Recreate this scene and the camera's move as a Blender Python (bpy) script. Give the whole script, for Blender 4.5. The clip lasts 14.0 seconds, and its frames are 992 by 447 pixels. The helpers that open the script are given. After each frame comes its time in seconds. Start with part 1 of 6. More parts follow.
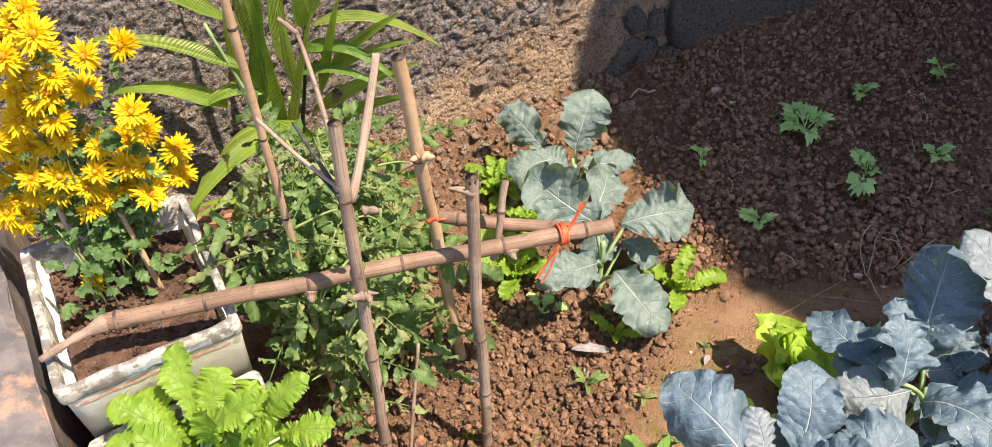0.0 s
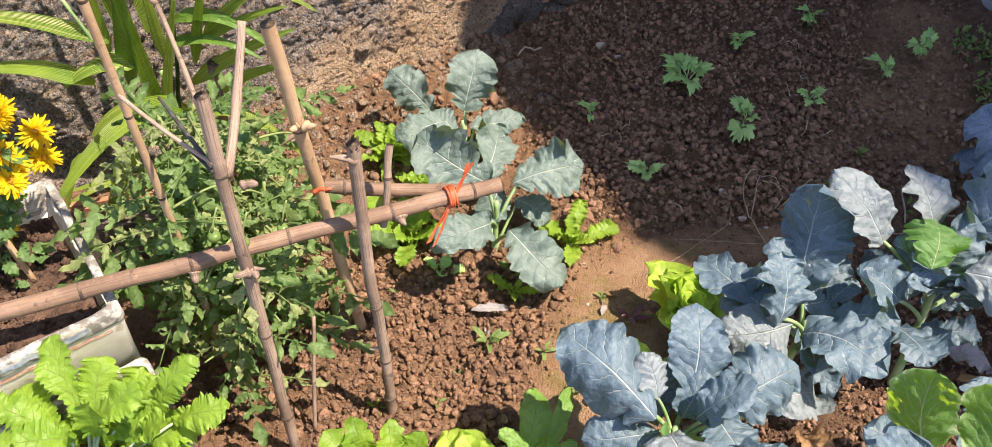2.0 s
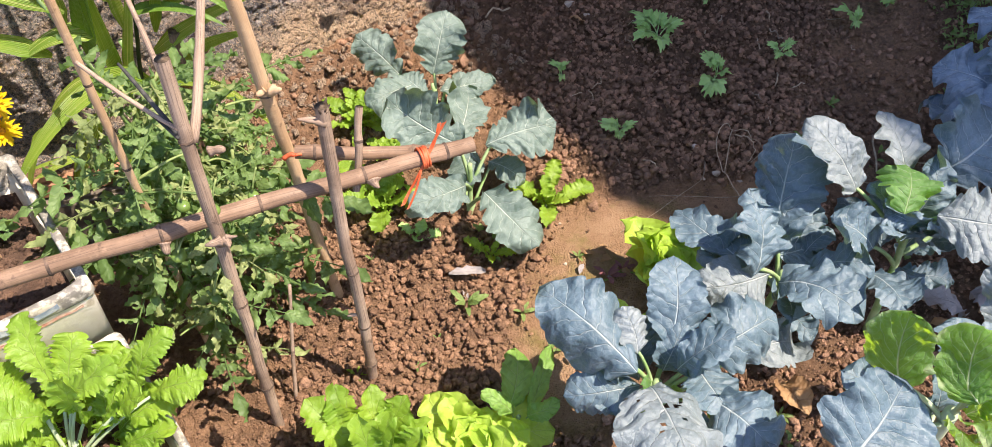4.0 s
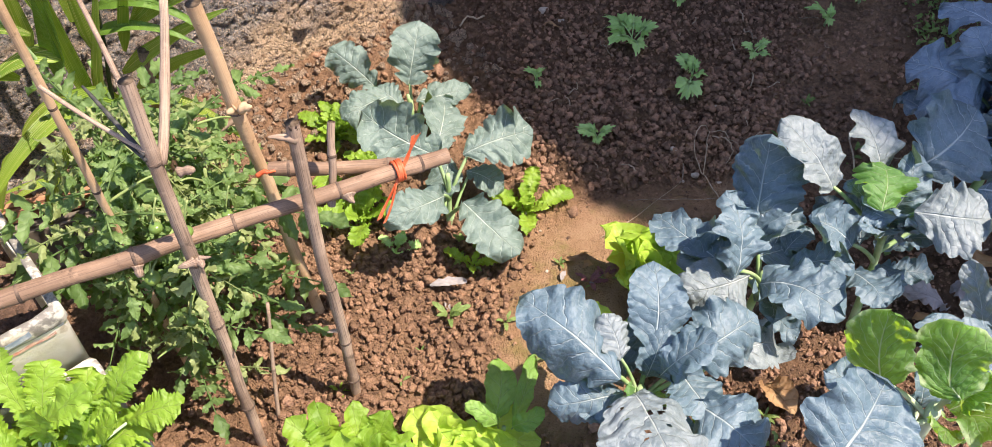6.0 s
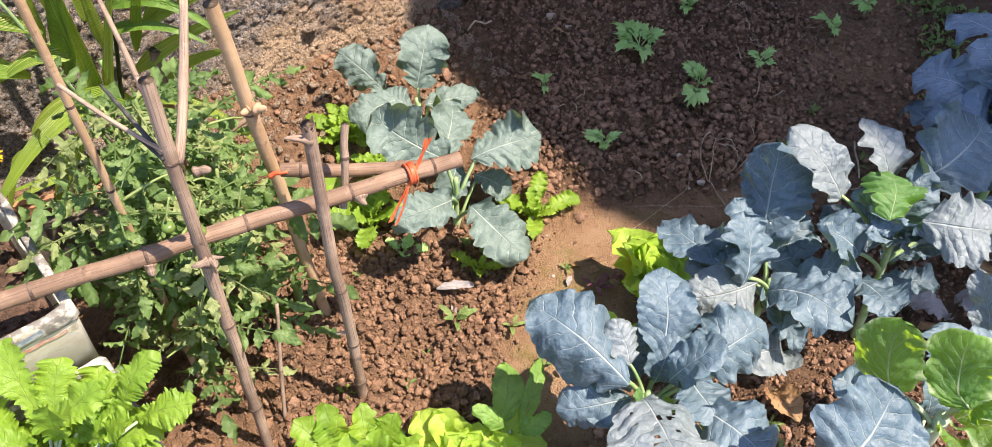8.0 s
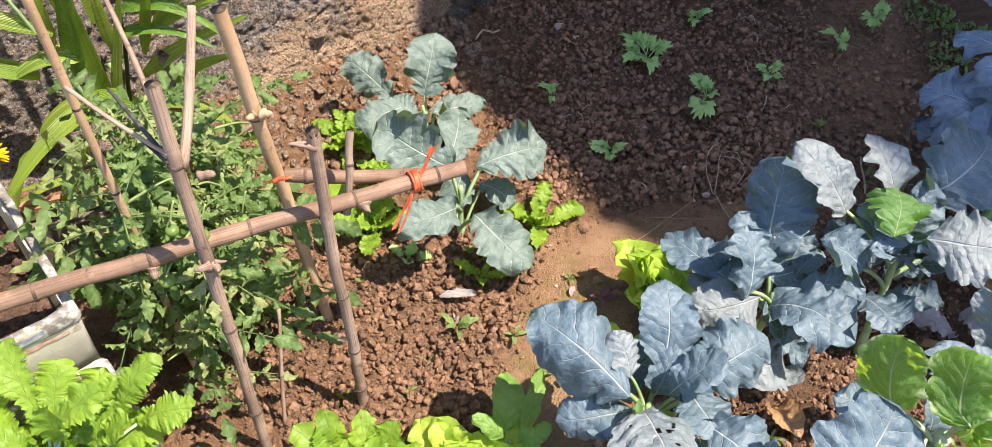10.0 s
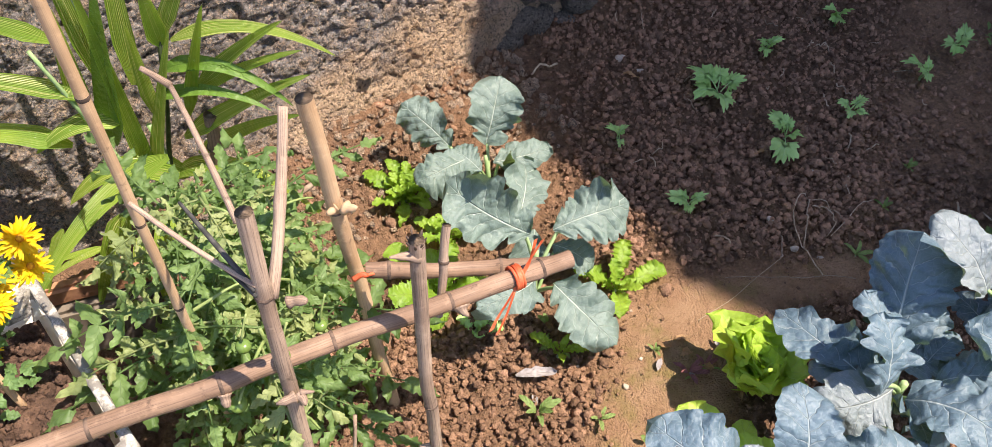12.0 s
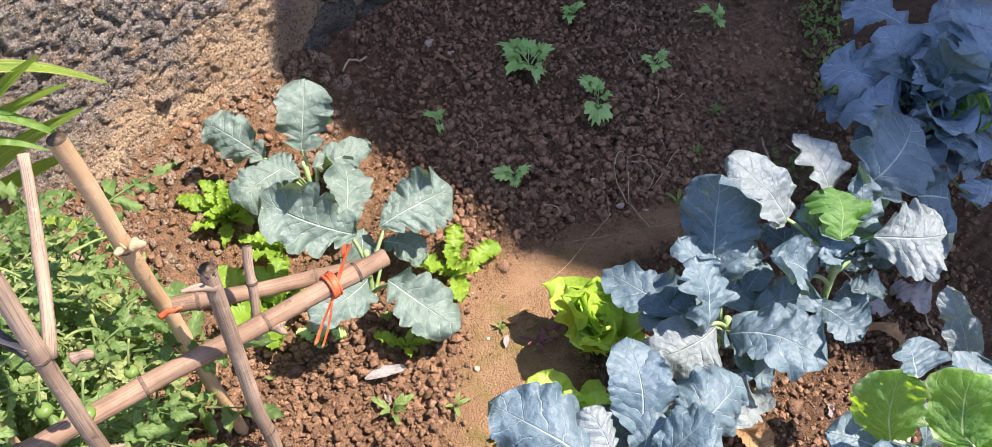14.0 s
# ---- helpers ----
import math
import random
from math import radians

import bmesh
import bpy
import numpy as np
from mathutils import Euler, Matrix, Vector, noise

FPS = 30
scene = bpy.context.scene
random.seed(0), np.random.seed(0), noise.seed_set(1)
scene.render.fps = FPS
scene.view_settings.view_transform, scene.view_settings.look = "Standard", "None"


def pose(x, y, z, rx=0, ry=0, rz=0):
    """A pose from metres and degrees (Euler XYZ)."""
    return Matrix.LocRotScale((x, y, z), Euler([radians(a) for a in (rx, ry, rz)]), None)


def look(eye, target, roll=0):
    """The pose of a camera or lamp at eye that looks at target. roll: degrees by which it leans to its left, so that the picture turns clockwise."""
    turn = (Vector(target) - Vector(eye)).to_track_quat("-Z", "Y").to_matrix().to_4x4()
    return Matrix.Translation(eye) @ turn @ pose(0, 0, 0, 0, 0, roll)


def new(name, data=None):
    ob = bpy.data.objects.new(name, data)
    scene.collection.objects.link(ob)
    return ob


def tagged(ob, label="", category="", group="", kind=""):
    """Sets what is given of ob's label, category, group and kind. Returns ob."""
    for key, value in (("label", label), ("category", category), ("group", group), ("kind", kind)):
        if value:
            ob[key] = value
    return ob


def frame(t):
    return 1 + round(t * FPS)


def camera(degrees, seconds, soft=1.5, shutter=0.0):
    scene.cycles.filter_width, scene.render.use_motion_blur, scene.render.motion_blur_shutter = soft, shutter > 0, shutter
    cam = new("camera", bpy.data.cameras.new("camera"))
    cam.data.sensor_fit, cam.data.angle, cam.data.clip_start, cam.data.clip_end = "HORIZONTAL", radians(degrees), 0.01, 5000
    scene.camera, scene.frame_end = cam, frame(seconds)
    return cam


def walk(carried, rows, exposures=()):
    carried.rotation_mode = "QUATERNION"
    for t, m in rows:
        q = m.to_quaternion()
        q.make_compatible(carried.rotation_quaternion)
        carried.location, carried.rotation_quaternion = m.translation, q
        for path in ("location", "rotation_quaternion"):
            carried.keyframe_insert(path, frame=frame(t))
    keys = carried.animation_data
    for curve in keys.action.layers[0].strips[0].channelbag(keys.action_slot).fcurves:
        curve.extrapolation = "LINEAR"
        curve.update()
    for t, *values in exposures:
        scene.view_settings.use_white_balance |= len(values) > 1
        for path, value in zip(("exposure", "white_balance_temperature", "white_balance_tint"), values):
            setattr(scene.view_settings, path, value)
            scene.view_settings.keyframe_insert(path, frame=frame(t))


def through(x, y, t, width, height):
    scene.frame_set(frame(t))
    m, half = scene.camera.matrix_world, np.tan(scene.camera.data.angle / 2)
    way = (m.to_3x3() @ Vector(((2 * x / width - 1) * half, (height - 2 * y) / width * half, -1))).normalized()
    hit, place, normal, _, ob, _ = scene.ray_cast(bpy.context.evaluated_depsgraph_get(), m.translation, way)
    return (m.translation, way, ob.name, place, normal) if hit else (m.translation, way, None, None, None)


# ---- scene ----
# camera
cam = camera(61.0, 14.0, soft=0.6)
PATH = [
    (0, (0.026, -0.001, 1.639), (0.011, 1.341, 0.157), 0.9),
    (0.5, (0.031, 0.004, 1.642), (0.021, 1.346, 0.159), 0.8),
    (1, (0.041, 0.005, 1.639), (0.165, 1.333, 0.15), 3.6),
    (1.5, (0.055, 0.005, 1.636), (0.261, 1.291, 0.119), 4.8),
    (2, (0.056, 0.0, 1.636), (0.262, 1.269, 0.104), 4.7),
    (2.5, (0.053, -0.002, 1.637), (0.262, 1.258, 0.097), 4.8),
    (3, (0.051, -0.005, 1.638), (0.267, 1.242, 0.09), 4.6),
    (3.2, (0.059, -0.007, 1.629), (0.305, 1.207, 0.059), 4.6),
    (5.3, (0.049, 0.006, 1.61), (0.325, 1.208, 0.036), 5.2),
    (5.5, (0.057, 0.008, 1.613), (0.348, 1.213, 0.044), 4.9),
    (6, (0.072, 0.005, 1.613), (0.367, 1.216, 0.049), 4.2),
    (6.5, (0.065, 0.004, 1.61), (0.363, 1.218, 0.049), 4.3),
    (7, (0.059, 0.006, 1.611), (0.36, 1.221, 0.051), 4.6),
    (7.5, (0.052, 0.007, 1.611), (0.355, 1.223, 0.052), 4.9),
    (8, (0.047, 0.005, 1.614), (0.351, 1.224, 0.058), 5.2),
    (10.5, (0.053, 0.006, 1.616), (0.343, 1.243, 0.072), 5.7),
    (11, (0.042, 0.042, 1.586), (0.331, 1.274, 0.038), 5.6),
    (11.5, (-0.043, 0.17, 1.559), (0.245, 1.397, 0.006), 5.5),
    (12, (-0.077, 0.277, 1.564), (0.22, 1.494, 0.005), 5.4),
    (12.5, (-0.063, 0.294, 1.567), (0.298, 1.489, 0.004), 6.1),
    (13, (-0.045, 0.293, 1.572), (0.319, 1.479, 0.003), 6.1),
    (13.5, (-0.015, 0.282, 1.571), (0.455, 1.43, 0.002), 6.5),
    (14, (0.014, 0.272, 1.57), (0.601, 1.377, 0.01), 7.3),
]
walk(cam, [(t, look(eye, target, roll)) for t, eye, target, roll in PATH], exposures=((0.0, 1.03, 7150, 17.5), (1.5, 1.06, 7050, 17.5), (3.0, 1.11, 6900, 17.5), (8.0, 1.16, 6800, 17.5), (11.0, 1.14, 6800, 17.5), (12.0, 1.15, 6800, 17.5), (14.0, 1.28, 6600, 17.5)))

# ---- light ----
SUN_AZ, SUN_EL = radians(-20), radians(66)      # azimuth from +x towards +y
SUN = Vector((math.cos(SUN_AZ) * math.cos(SUN_EL), math.sin(SUN_AZ) * math.cos(SUN_EL), math.sin(SUN_EL)))
world = bpy.data.worlds.new("sky")
scene.world = world
world.use_nodes = True
wn = world.node_tree.nodes
sky = wn.new("ShaderNodeTexSky")
sky.sky_type, sky.sun_disc = "NISHITA", False
sky.ozone_density = 3.0
sky.sun_elevation, sky.sun_rotation = SUN_EL, radians(90) - SUN_AZ
world.node_tree.links.new(sky.outputs["Color"], wn["Background"].inputs["Color"])
wn["Background"].inputs["Strength"].default_value = 0.14
sun_data = bpy.data.lights.new("sun", "SUN")
sun_data.energy, sun_data.angle, sun_data.color = 4.8, radians(0.53), (1.0, 0.92, 0.77)
sun = new("sun", sun_data)
sun.matrix_world = look(SUN * 20, (0, 0, 0))

# ---- materials ----
def nodes_of(mat):
    mat.use_nodes = True
    nt = mat.node_tree
    nt.nodes.clear()
    out = nt.nodes.new("ShaderNodeOutputMaterial")
    return nt, out


class Net:
    """Short hand for building a node tree."""

    def __init__(self, name):
        self.mat = bpy.data.materials.new(name)
        self.nt, self.out = nodes_of(self.mat)

    def add(self, kind, **values):
        n = self.nt.nodes.new(kind)
        for k, v in values.items():
            n.inputs[k.replace("_", " ")].default_value = v
        return n

    def link(self, a, b):
        self.nt.links.new(a, b)

    def feed(self, socket, value):
        if isinstance(value, (int, float, tuple)):
            socket.default_value = value
        else:
            self.link(value, socket)

    def math(self, op, a, b=0.0, c=0.0):
        n = self.nt.nodes.new("ShaderNodeMath")
        n.operation = op
        self.feed(n.inputs[0], a)
        self.feed(n.inputs[1], b)
        self.feed(n.inputs[2], c)
        return n.outputs[0]

    def noise(self, scale, detail=4.0, rough=0.55, vector=None, distort=0.0):
        n = self.add("ShaderNodeTexNoise", Scale=scale, Detail=detail, Roughness=rough, Distortion=distort)
        if vector is not None:
            self.link(vector, n.inputs["Vector"])
        return n.outputs["Fac"]

    def voronoi(self, scale, vector=None, feature="F1", out="Distance"):
        n = self.nt.nodes.new("ShaderNodeTexVoronoi")
        n.feature = feature
        n.inputs["Scale"].default_value = scale
        if vector is not None:
            self.link(vector, n.inputs["Vector"])
        return n.outputs[out]

    def ramp(self, fac, lo, hi, a=0.0, b=1.0):
        n = self.nt.nodes.new("ShaderNodeMapRange")
        n.interpolation_type = "SMOOTHSTEP"
        self.feed(n.inputs[0], fac)
        for k, v in zip((1, 2, 3, 4), (lo, hi, a, b)):
            n.inputs[k].default_value = v
        return n.outputs[0]

    def mix(self, fac, a, b):
        n = self.nt.nodes.new("ShaderNodeMix")
        n.data_type = "RGBA"
        self.feed(n.inputs[0], fac)
        for sock, v in ((n.inputs[6], a), (n.inputs[7], b)):
            if isinstance(v, tuple):
                sock.default_value = (*v, 1.0)
            else:
                self.link(v, sock)
        return n.outputs[2]

    def coords(self, which="Object"):
        return self.nt.nodes.new("ShaderNodeTexCoord").outputs[which]

    def world_pos(self):
        return self.nt.nodes.new("ShaderNodeNewGeometry").outputs["Position"]

    def island(self):
        return self.nt.nodes.new("ShaderNodeNewGeometry").outputs["Random Per Island"]

    def random(self):
        return self.nt.nodes.new("ShaderNodeObjectInfo").outputs["Random"]

    def scaled(self, vector, x, y, z):
        n = self.nt.nodes.new("ShaderNodeMapping")
        self.link(vector, n.inputs["Vector"])
        n.inputs["Scale"].default_value = (x, y, z)
        return n.outputs[0]

    def bump(self, height, strength, distance, normal=None):
        n = self.add("ShaderNodeBump", Strength=strength, Distance=distance)
        self.link(height, n.inputs["Height"])
        if normal is not None:
            self.link(normal, n.inputs["Normal"])
        return n.outputs[0]

    def surface(self, color, rough, normal=None, spec=0.4, through_light=None, amount=0.0, coat=0.0):
        p = self.add("ShaderNodeBsdfPrincipled")
        if isinstance(color, tuple):
            p.inputs["Base Color"].default_value = (*color, 1.0)
        else:
            self.link(color, p.inputs["Base Color"])
        self.feed(p.inputs["Roughness"], rough)
        p.inputs["Specular IOR Level"].default_value = spec
        p.inputs["Coat Weight"].default_value = coat
        if normal is not None:
            self.link(normal, p.inputs["Normal"])
        shader = p.outputs[0]
        if through_light is not None:
            tr = self.add("ShaderNodeBsdfTranslucent")
            if isinstance(through_light, tuple):
                tr.inputs["Color"].default_value = (*through_light, 1.0)
            else:
                self.link(through_light, tr.inputs["Color"])
            if normal is not None:
                self.link(normal, tr.inputs["Normal"])
            m = self.nt.nodes.new("ShaderNodeMixShader")
            m.inputs[0].default_value = amount
            self.link(shader, m.inputs[1])
            self.link(tr.outputs[0], m.inputs[2])
            shader = m.outputs[0]
        self.link(shader, self.out.inputs["Surface"])
        return self.mat


def soil_material(name, dry, moist_shade, clods=False):
    n = Net(name)
    pos = n.world_pos()
    big = n.ramp(n.noise(3.2, 3, 0.6, pos), 0.35, 0.68)
    col = n.mix(big, moist_shade, dry)
    fine = n.noise(55, 6, 0.7, pos)
    col = n.mix(n.ramp(fine, 0.3, 0.75), col, tuple(min(1, c * 1.55 + 0.01) for c in dry))
    col = n.mix(n.ramp(n.noise(140, 3, 0.7, pos), 0.56, 0.7, 0, 0.5), col, tuple(c * 0.45 for c in moist_shade))
    if clods:
        col = n.mix(n.ramp(n.island(), 0.3, 1.0, 0.0, 0.6), col, tuple(c * 0.6 for c in moist_shade))
        col = n.mix(n.ramp(n.island(), 0.0, 0.2, 0.35, 0.0), col, tuple(min(1, c * 1.2) for c in dry))
    else:
        at = n.nt.nodes.new("ShaderNodeAttribute")
        at.attribute_name = "trodden"
        path = n.mix(n.ramp(n.noise(9, 5, 0.65, pos), 0.35, 0.7), (0.32, 0.188, 0.108), (0.42, 0.268, 0.165))
        algae = n.ramp(n.noise(7, 5, 0.7, n.scaled(pos, 1, 1, 1)), 0.47, 0.66, 0, 0.7)
        path = n.mix(algae, path, (0.20, 0.17, 0.05))
        path = n.mix(n.ramp(n.noise(90, 4, 0.7, pos), 0.5, 0.72, 0, 0.6), path, (0.19, 0.10, 0.055))
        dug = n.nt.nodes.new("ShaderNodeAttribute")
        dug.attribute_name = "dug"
        # darker ground: damp dug soil, plus painted shade between clods and under plants
        col = n.mix(n.math("MULTIPLY", dug.outputs["Fac"], 0.6), col, tuple(c * 0.7 for c in moist_shade))
        col = n.mix(at.outputs["Fac"], col, path)
    h = n.math("ADD", n.noise(85, 8, 0.75, pos), n.math("MULTIPLY", n.voronoi(230, pos), -0.5))
    h = n.math("ADD", h, n.math("MULTIPLY", n.noise(330, 4, 0.7, pos), 0.45))
    nor = n.bump(h, 1.0, 0.006 if clods else 0.012)
    return n.surface(col, 0.92, nor, 0.22)


def stone_material(name, low, high, dark, edge=0.26, spread=0.2):
    """Porous rubble stone, ochre near the soil and darkened by lichen and grime higher up, with a ragged border."""
    n = Net(name)
    pos = n.world_pos()
    sep = n.nt.nodes.new("ShaderNodeSeparateXYZ")
    n.link(pos, sep.inputs[0])
    ragged = n.math("ADD", sep.outputs["Z"], n.math("MULTIPLY", n.math("SUBTRACT", n.noise(5, 6, 0.65, pos), 0.5), 0.5))
    ragged = n.math("ADD", ragged, n.math("MULTIPLY", sep.outputs["X"], -0.34))
    grime = n.ramp(ragged, edge - spread / 2, edge + spread / 2)
    at = n.nt.nodes.new("ShaderNodeAttribute")
    at.attribute_name = "tone"
    base = n.mix(n.ramp(n.noise(14, 5, 0.65, pos), 0.36, 0.66), low, high)
    base = n.mix(n.ramp(at.outputs["Fac"], 0.35, 0.85, 0.0, 0.6), base, tuple(min(1, c * 1.1) for c in high))
    base = n.mix(n.ramp(at.outputs["Fac"], 0.15, 0.42, 0.6, 0.0), base, tuple(0.5 * a + 0.5 * b for a, b in zip(low, dark)))
    grey = n.mix(n.ramp(n.noise(45, 5, 0.7, pos), 0.35, 0.7), tuple(c * 0.6 for c in dark), tuple(c * 1.7 for c in dark))
    grey = n.mix(n.ramp(n.noise(13, 4, 0.6, pos), 0.52, 0.66, 0, 0.5), grey, low)
    col = n.mix(grime, base, grey)
    col = n.mix(n.ramp(n.noise(9, 4, 0.6, pos), 0.65, 0.72, 0, 0.7), col, (0.62, 0.56, 0.46))
    col = n.mix(n.ramp(n.noise(110, 4, 0.75, pos), 0.50, 0.60, 0, 0.75), col, tuple(c * 0.25 for c in dark))
    col = n.mix(n.ramp(n.noise(170, 3, 0.8, pos), 0.52, 0.60, 0, 0.65), col, tuple(min(1, c * 1.2) for c in high))
    pits = n.ramp(n.voronoi(95, pos), 0.12, 0.42)
    h = n.math("ADD", n.math("MULTIPLY", n.noise(70, 9, 0.8, pos), 1.2), n.math("MULTIPLY", pits, 0.45))
    h = n.math("ADD", h, n.math("MULTIPLY", n.noise(200, 4, 0.8, pos), 1.0))
    nor = n.bump(h, 1.0, 0.020)
    return n.surface(col, 0.95, nor, 0.15)


def leaf_material(name, lo, hi, vein, glow, amount, rough=0.5, slant=0.24, veins=6.5, vein_fac=0.65, spec=0.4, pucker=0.006, bloom=None, tip=None):
    """A leaf: midrib and side veins by the leaf's own coordinates, mottled blade, light through it."""
    n = Net(name)
    sep = n.nt.nodes.new("ShaderNodeSeparateXYZ")
    n.link(n.coords("UV"), sep.inputs[0])
    pos = n.world_pos()
    u = n.math("ABSOLUTE", n.math("SUBTRACT", n.math("MULTIPLY", sep.outputs["X"], 2.0), 1.0))
    v = sep.outputs["Y"]
    wobble = n.math("MULTIPLY", n.math("SUBTRACT", n.noise(22, 3, 0.6, pos), 0.5), 1.3)
    mid = n.ramp(n.math("ADD", u, n.math("MULTIPLY", v, 0.03)), 0.016, 0.046, 1.0, 0.0)
    lines = n.math("ADD", n.math("MULTIPLY", n.math("SUBTRACT", v, n.math("MULTIPLY", n.math("POWER", u, 0.8), slant)), veins), wobble)
    dist = n.math("ABSOLUTE", n.math("SUBTRACT", n.math("FRACT", lines), 0.5))
    side = n.math("MULTIPLY", n.ramp(dist, 0.0, 0.055, 1.0, 0.0), n.ramp(u, 0.15, 0.95, 1.0, 0.25))
    net = n.ramp(n.voronoi(95, pos, "DISTANCE_TO_EDGE"), 0.0, 0.07, 0.14, 0.0)
    vn = n.math("MAXIMUM", mid, n.math("MAXIMUM", n.math("MULTIPLY", side, 0.75), net))
    col = n.mix(n.ramp(n.noise(11, 4, 0.6, pos), 0.34, 0.68), lo, hi)
    col = n.mix(n.math("MULTIPLY", n.random(), 0.35), col, hi)
    if bloom:
        col = n.mix(n.ramp(n.noise(38, 7, 0.8, pos), 0.42, 0.75, 0, 0.32), col, bloom)
    if tip:
        col = n.mix(n.math("MULTIPLY", n.ramp(n.math("ADD", u, n.noise(30, 3, 0.6, pos)), 1.28, 1.5), 0.8), col, tip)
    col = n.mix(n.math("MULTIPLY", vn, vein_fac), col, vein)
    h = n.math("ADD", n.math("MULTIPLY", vn, -0.5), n.math("MULTIPLY", dist, 0.3))
    h = n.math("ADD", h, n.math("MULTIPLY", n.noise(60, 5, 0.65, pos), 0.7))
    h = n.math("ADD", h, n.math("MULTIPLY", n.voronoi(95, pos, "SMOOTH_F1"), -0.45))
    nor = n.bump(h, 0.75, pucker)
    through = n.mix(n.math("MULTIPLY", vn, 0.6), glow, vein)
    return n.surface(col, rough, nor, spec, through, amount)


def bamboo_material(name, light, mid, dark, gloss=0.55, streak=0.45):
    n = Net(name)
    uv = n.coords("UV")
    fibre = n.noise(6, 7, 0.75, n.scaled(uv, 3.2, 0.35, 1), 0.6)
    pos = n.world_pos()
    col = n.mix(n.ramp(n.noise(9, 4, 0.6, pos), 0.35, 0.68), mid, light)
    col = n.mix(n.ramp(fibre, 0.47, 0.66, 0, streak), col, dark)
    col = n.mix(n.ramp(fibre, 0.30, 0.42, 0.45, 0.0), col, tuple(min(1, c * 1.35) for c in light))
    col = n.mix(n.ramp(n.noise(70, 4, 0.7, pos), 0.55, 0.68, 0, 0.3), col, tuple(min(1, c * 1.3) for c in light))
    col = n.mix(n.ramp(n.noise(30, 5, 0.7, pos), 0.6, 0.7, 0, 0.55), col, tuple(c * 0.4 for c in dark))
    nor = n.bump(n.math("ADD", fibre, n.math("MULTIPLY", n.noise(90, 3, 0.6, pos), 0.8)), 0.4, 0.0016)
    return n.surface(col, n.ramp(n.noise(25, 3, 0.6, pos), 0.3, 0.7, gloss, 0.85), nor, 0.35)


def plain(name, a, b, scale, rough, bump=0.002, spec=0.3, glow=None, amount=0.0, dirt=None, dirt_scale=8, dirt_lo=0.5):
    """Two mottled colours, optional dirt, fine relief."""
    n = Net(name)
    pos = n.world_pos()
    col = n.mix(n.ramp(n.noise(scale, 4, 0.6, pos), 0.35, 0.66), a, b)
    if dirt:
        col = n.mix(n.ramp(n.noise(dirt_scale, 6, 0.72, pos), dirt_lo, dirt_lo + 0.14, 0, 0.85), col, dirt)
    nor = n.bump(n.noise(scale * 6, 5, 0.65, pos), 0.7, bump)
    return n.surface(col, rough, nor, spec, glow, amount)


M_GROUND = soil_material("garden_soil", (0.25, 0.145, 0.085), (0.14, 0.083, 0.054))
M_CLOD = soil_material("soil_clod", (0.262, 0.152, 0.094), (0.150, 0.087, 0.056), True)
M_CLOD_DUG = soil_material("dug_soil_clod", (0.31, 0.180, 0.118), (0.175, 0.103, 0.070), True)
M_POT = soil_material("potting_soil", (0.135, 0.078, 0.052), (0.07, 0.042, 0.031), True)
M_STONE = stone_material("rubble_stone", (0.55, 0.365, 0.235), (0.74, 0.545, 0.385), (0.325, 0.300, 0.295), 0.20, 0.16)
M_STONE_DARK = stone_material("dark_stone", (0.26, 0.215, 0.18), (0.36, 0.30, 0.255), (0.15, 0.145, 0.145), 0.1, 0.3)
M_BROC = leaf_material("broccoli_leaf", (0.056, 0.102, 0.140), (0.108, 0.170, 0.222), (0.46, 0.53, 0.53), (0.30, 0.48, 0.06), 0.10, 0.48, bloom=(0.24, 0.305, 0.36), vein_fac=0.8, spec=0.5, pucker=0.006)
# waxy leaf with blue skylight added to its colour, for the shaded plant
M_BROC_SKYLIT = leaf_material("broccoli_leaf_waxy_skylit", (0.110, 0.170, 0.240), (0.190, 0.262, 0.350), (0.52, 0.60, 0.66), (0.30, 0.44, 0.12), 0.08, 0.40, bloom=(0.36, 0.42, 0.50), vein_fac=0.75, spec=0.55, pucker=0.008)
M_BROC_PALE = leaf_material("broccoli_leaf_bloom", (0.135, 0.175, 0.196), (0.215, 0.255, 0.28), (0.54, 0.59, 0.58), (0.30, 0.40, 0.12), 0.10, 0.42, bloom=(0.36, 0.40, 0.44), spec=0.45, pucker=0.009)
M_BROC_GREEN = leaf_material("broccoli_leaf_fresh", (0.08, 0.19, 0.07), (0.14, 0.29, 0.10), (0.60, 0.72, 0.40), (0.42, 0.70, 0.04), 0.48, 0.45, veins=6.0, vein_fac=0.85)
M_CABB = leaf_material("cabbage_leaf", (0.09, 0.21, 0.06), (0.16, 0.31, 0.09), (0.74, 0.82, 0.50), (0.46, 0.74, 0.03), 0.55, 0.45, slant=0.5, veins=6.0, vein_fac=0.85, pucker=0.009, tip=(0.55, 0.66, 0.40))
M_LEAFMUST = leaf_material("leaf_mustard", (0.13, 0.27, 0.05), (0.24, 0.40, 0.09), (0.45, 0.56, 0.28), (0.38, 0.62, 0.06), 0.3, 0.45, veins=5, vein_fac=0.5)
M_WEED = leaf_material("weed_leaf", (0.13, 0.21, 0.06), (0.22, 0.31, 0.10), (0.30, 0.40, 0.18), (0.34, 0.50, 0.08), 0.3, 0.55, veins=4, vein_fac=0.3)
M_KALE = leaf_material("kale_leaf", (0.100, 0.152, 0.138), (0.165, 0.228, 0.208), (0.50, 0.58, 0.50), (0.30, 0.46, 0.10), 0.18, 0.48, bloom=(0.27, 0.34, 0.32), vein_fac=0.85, pucker=0.006)
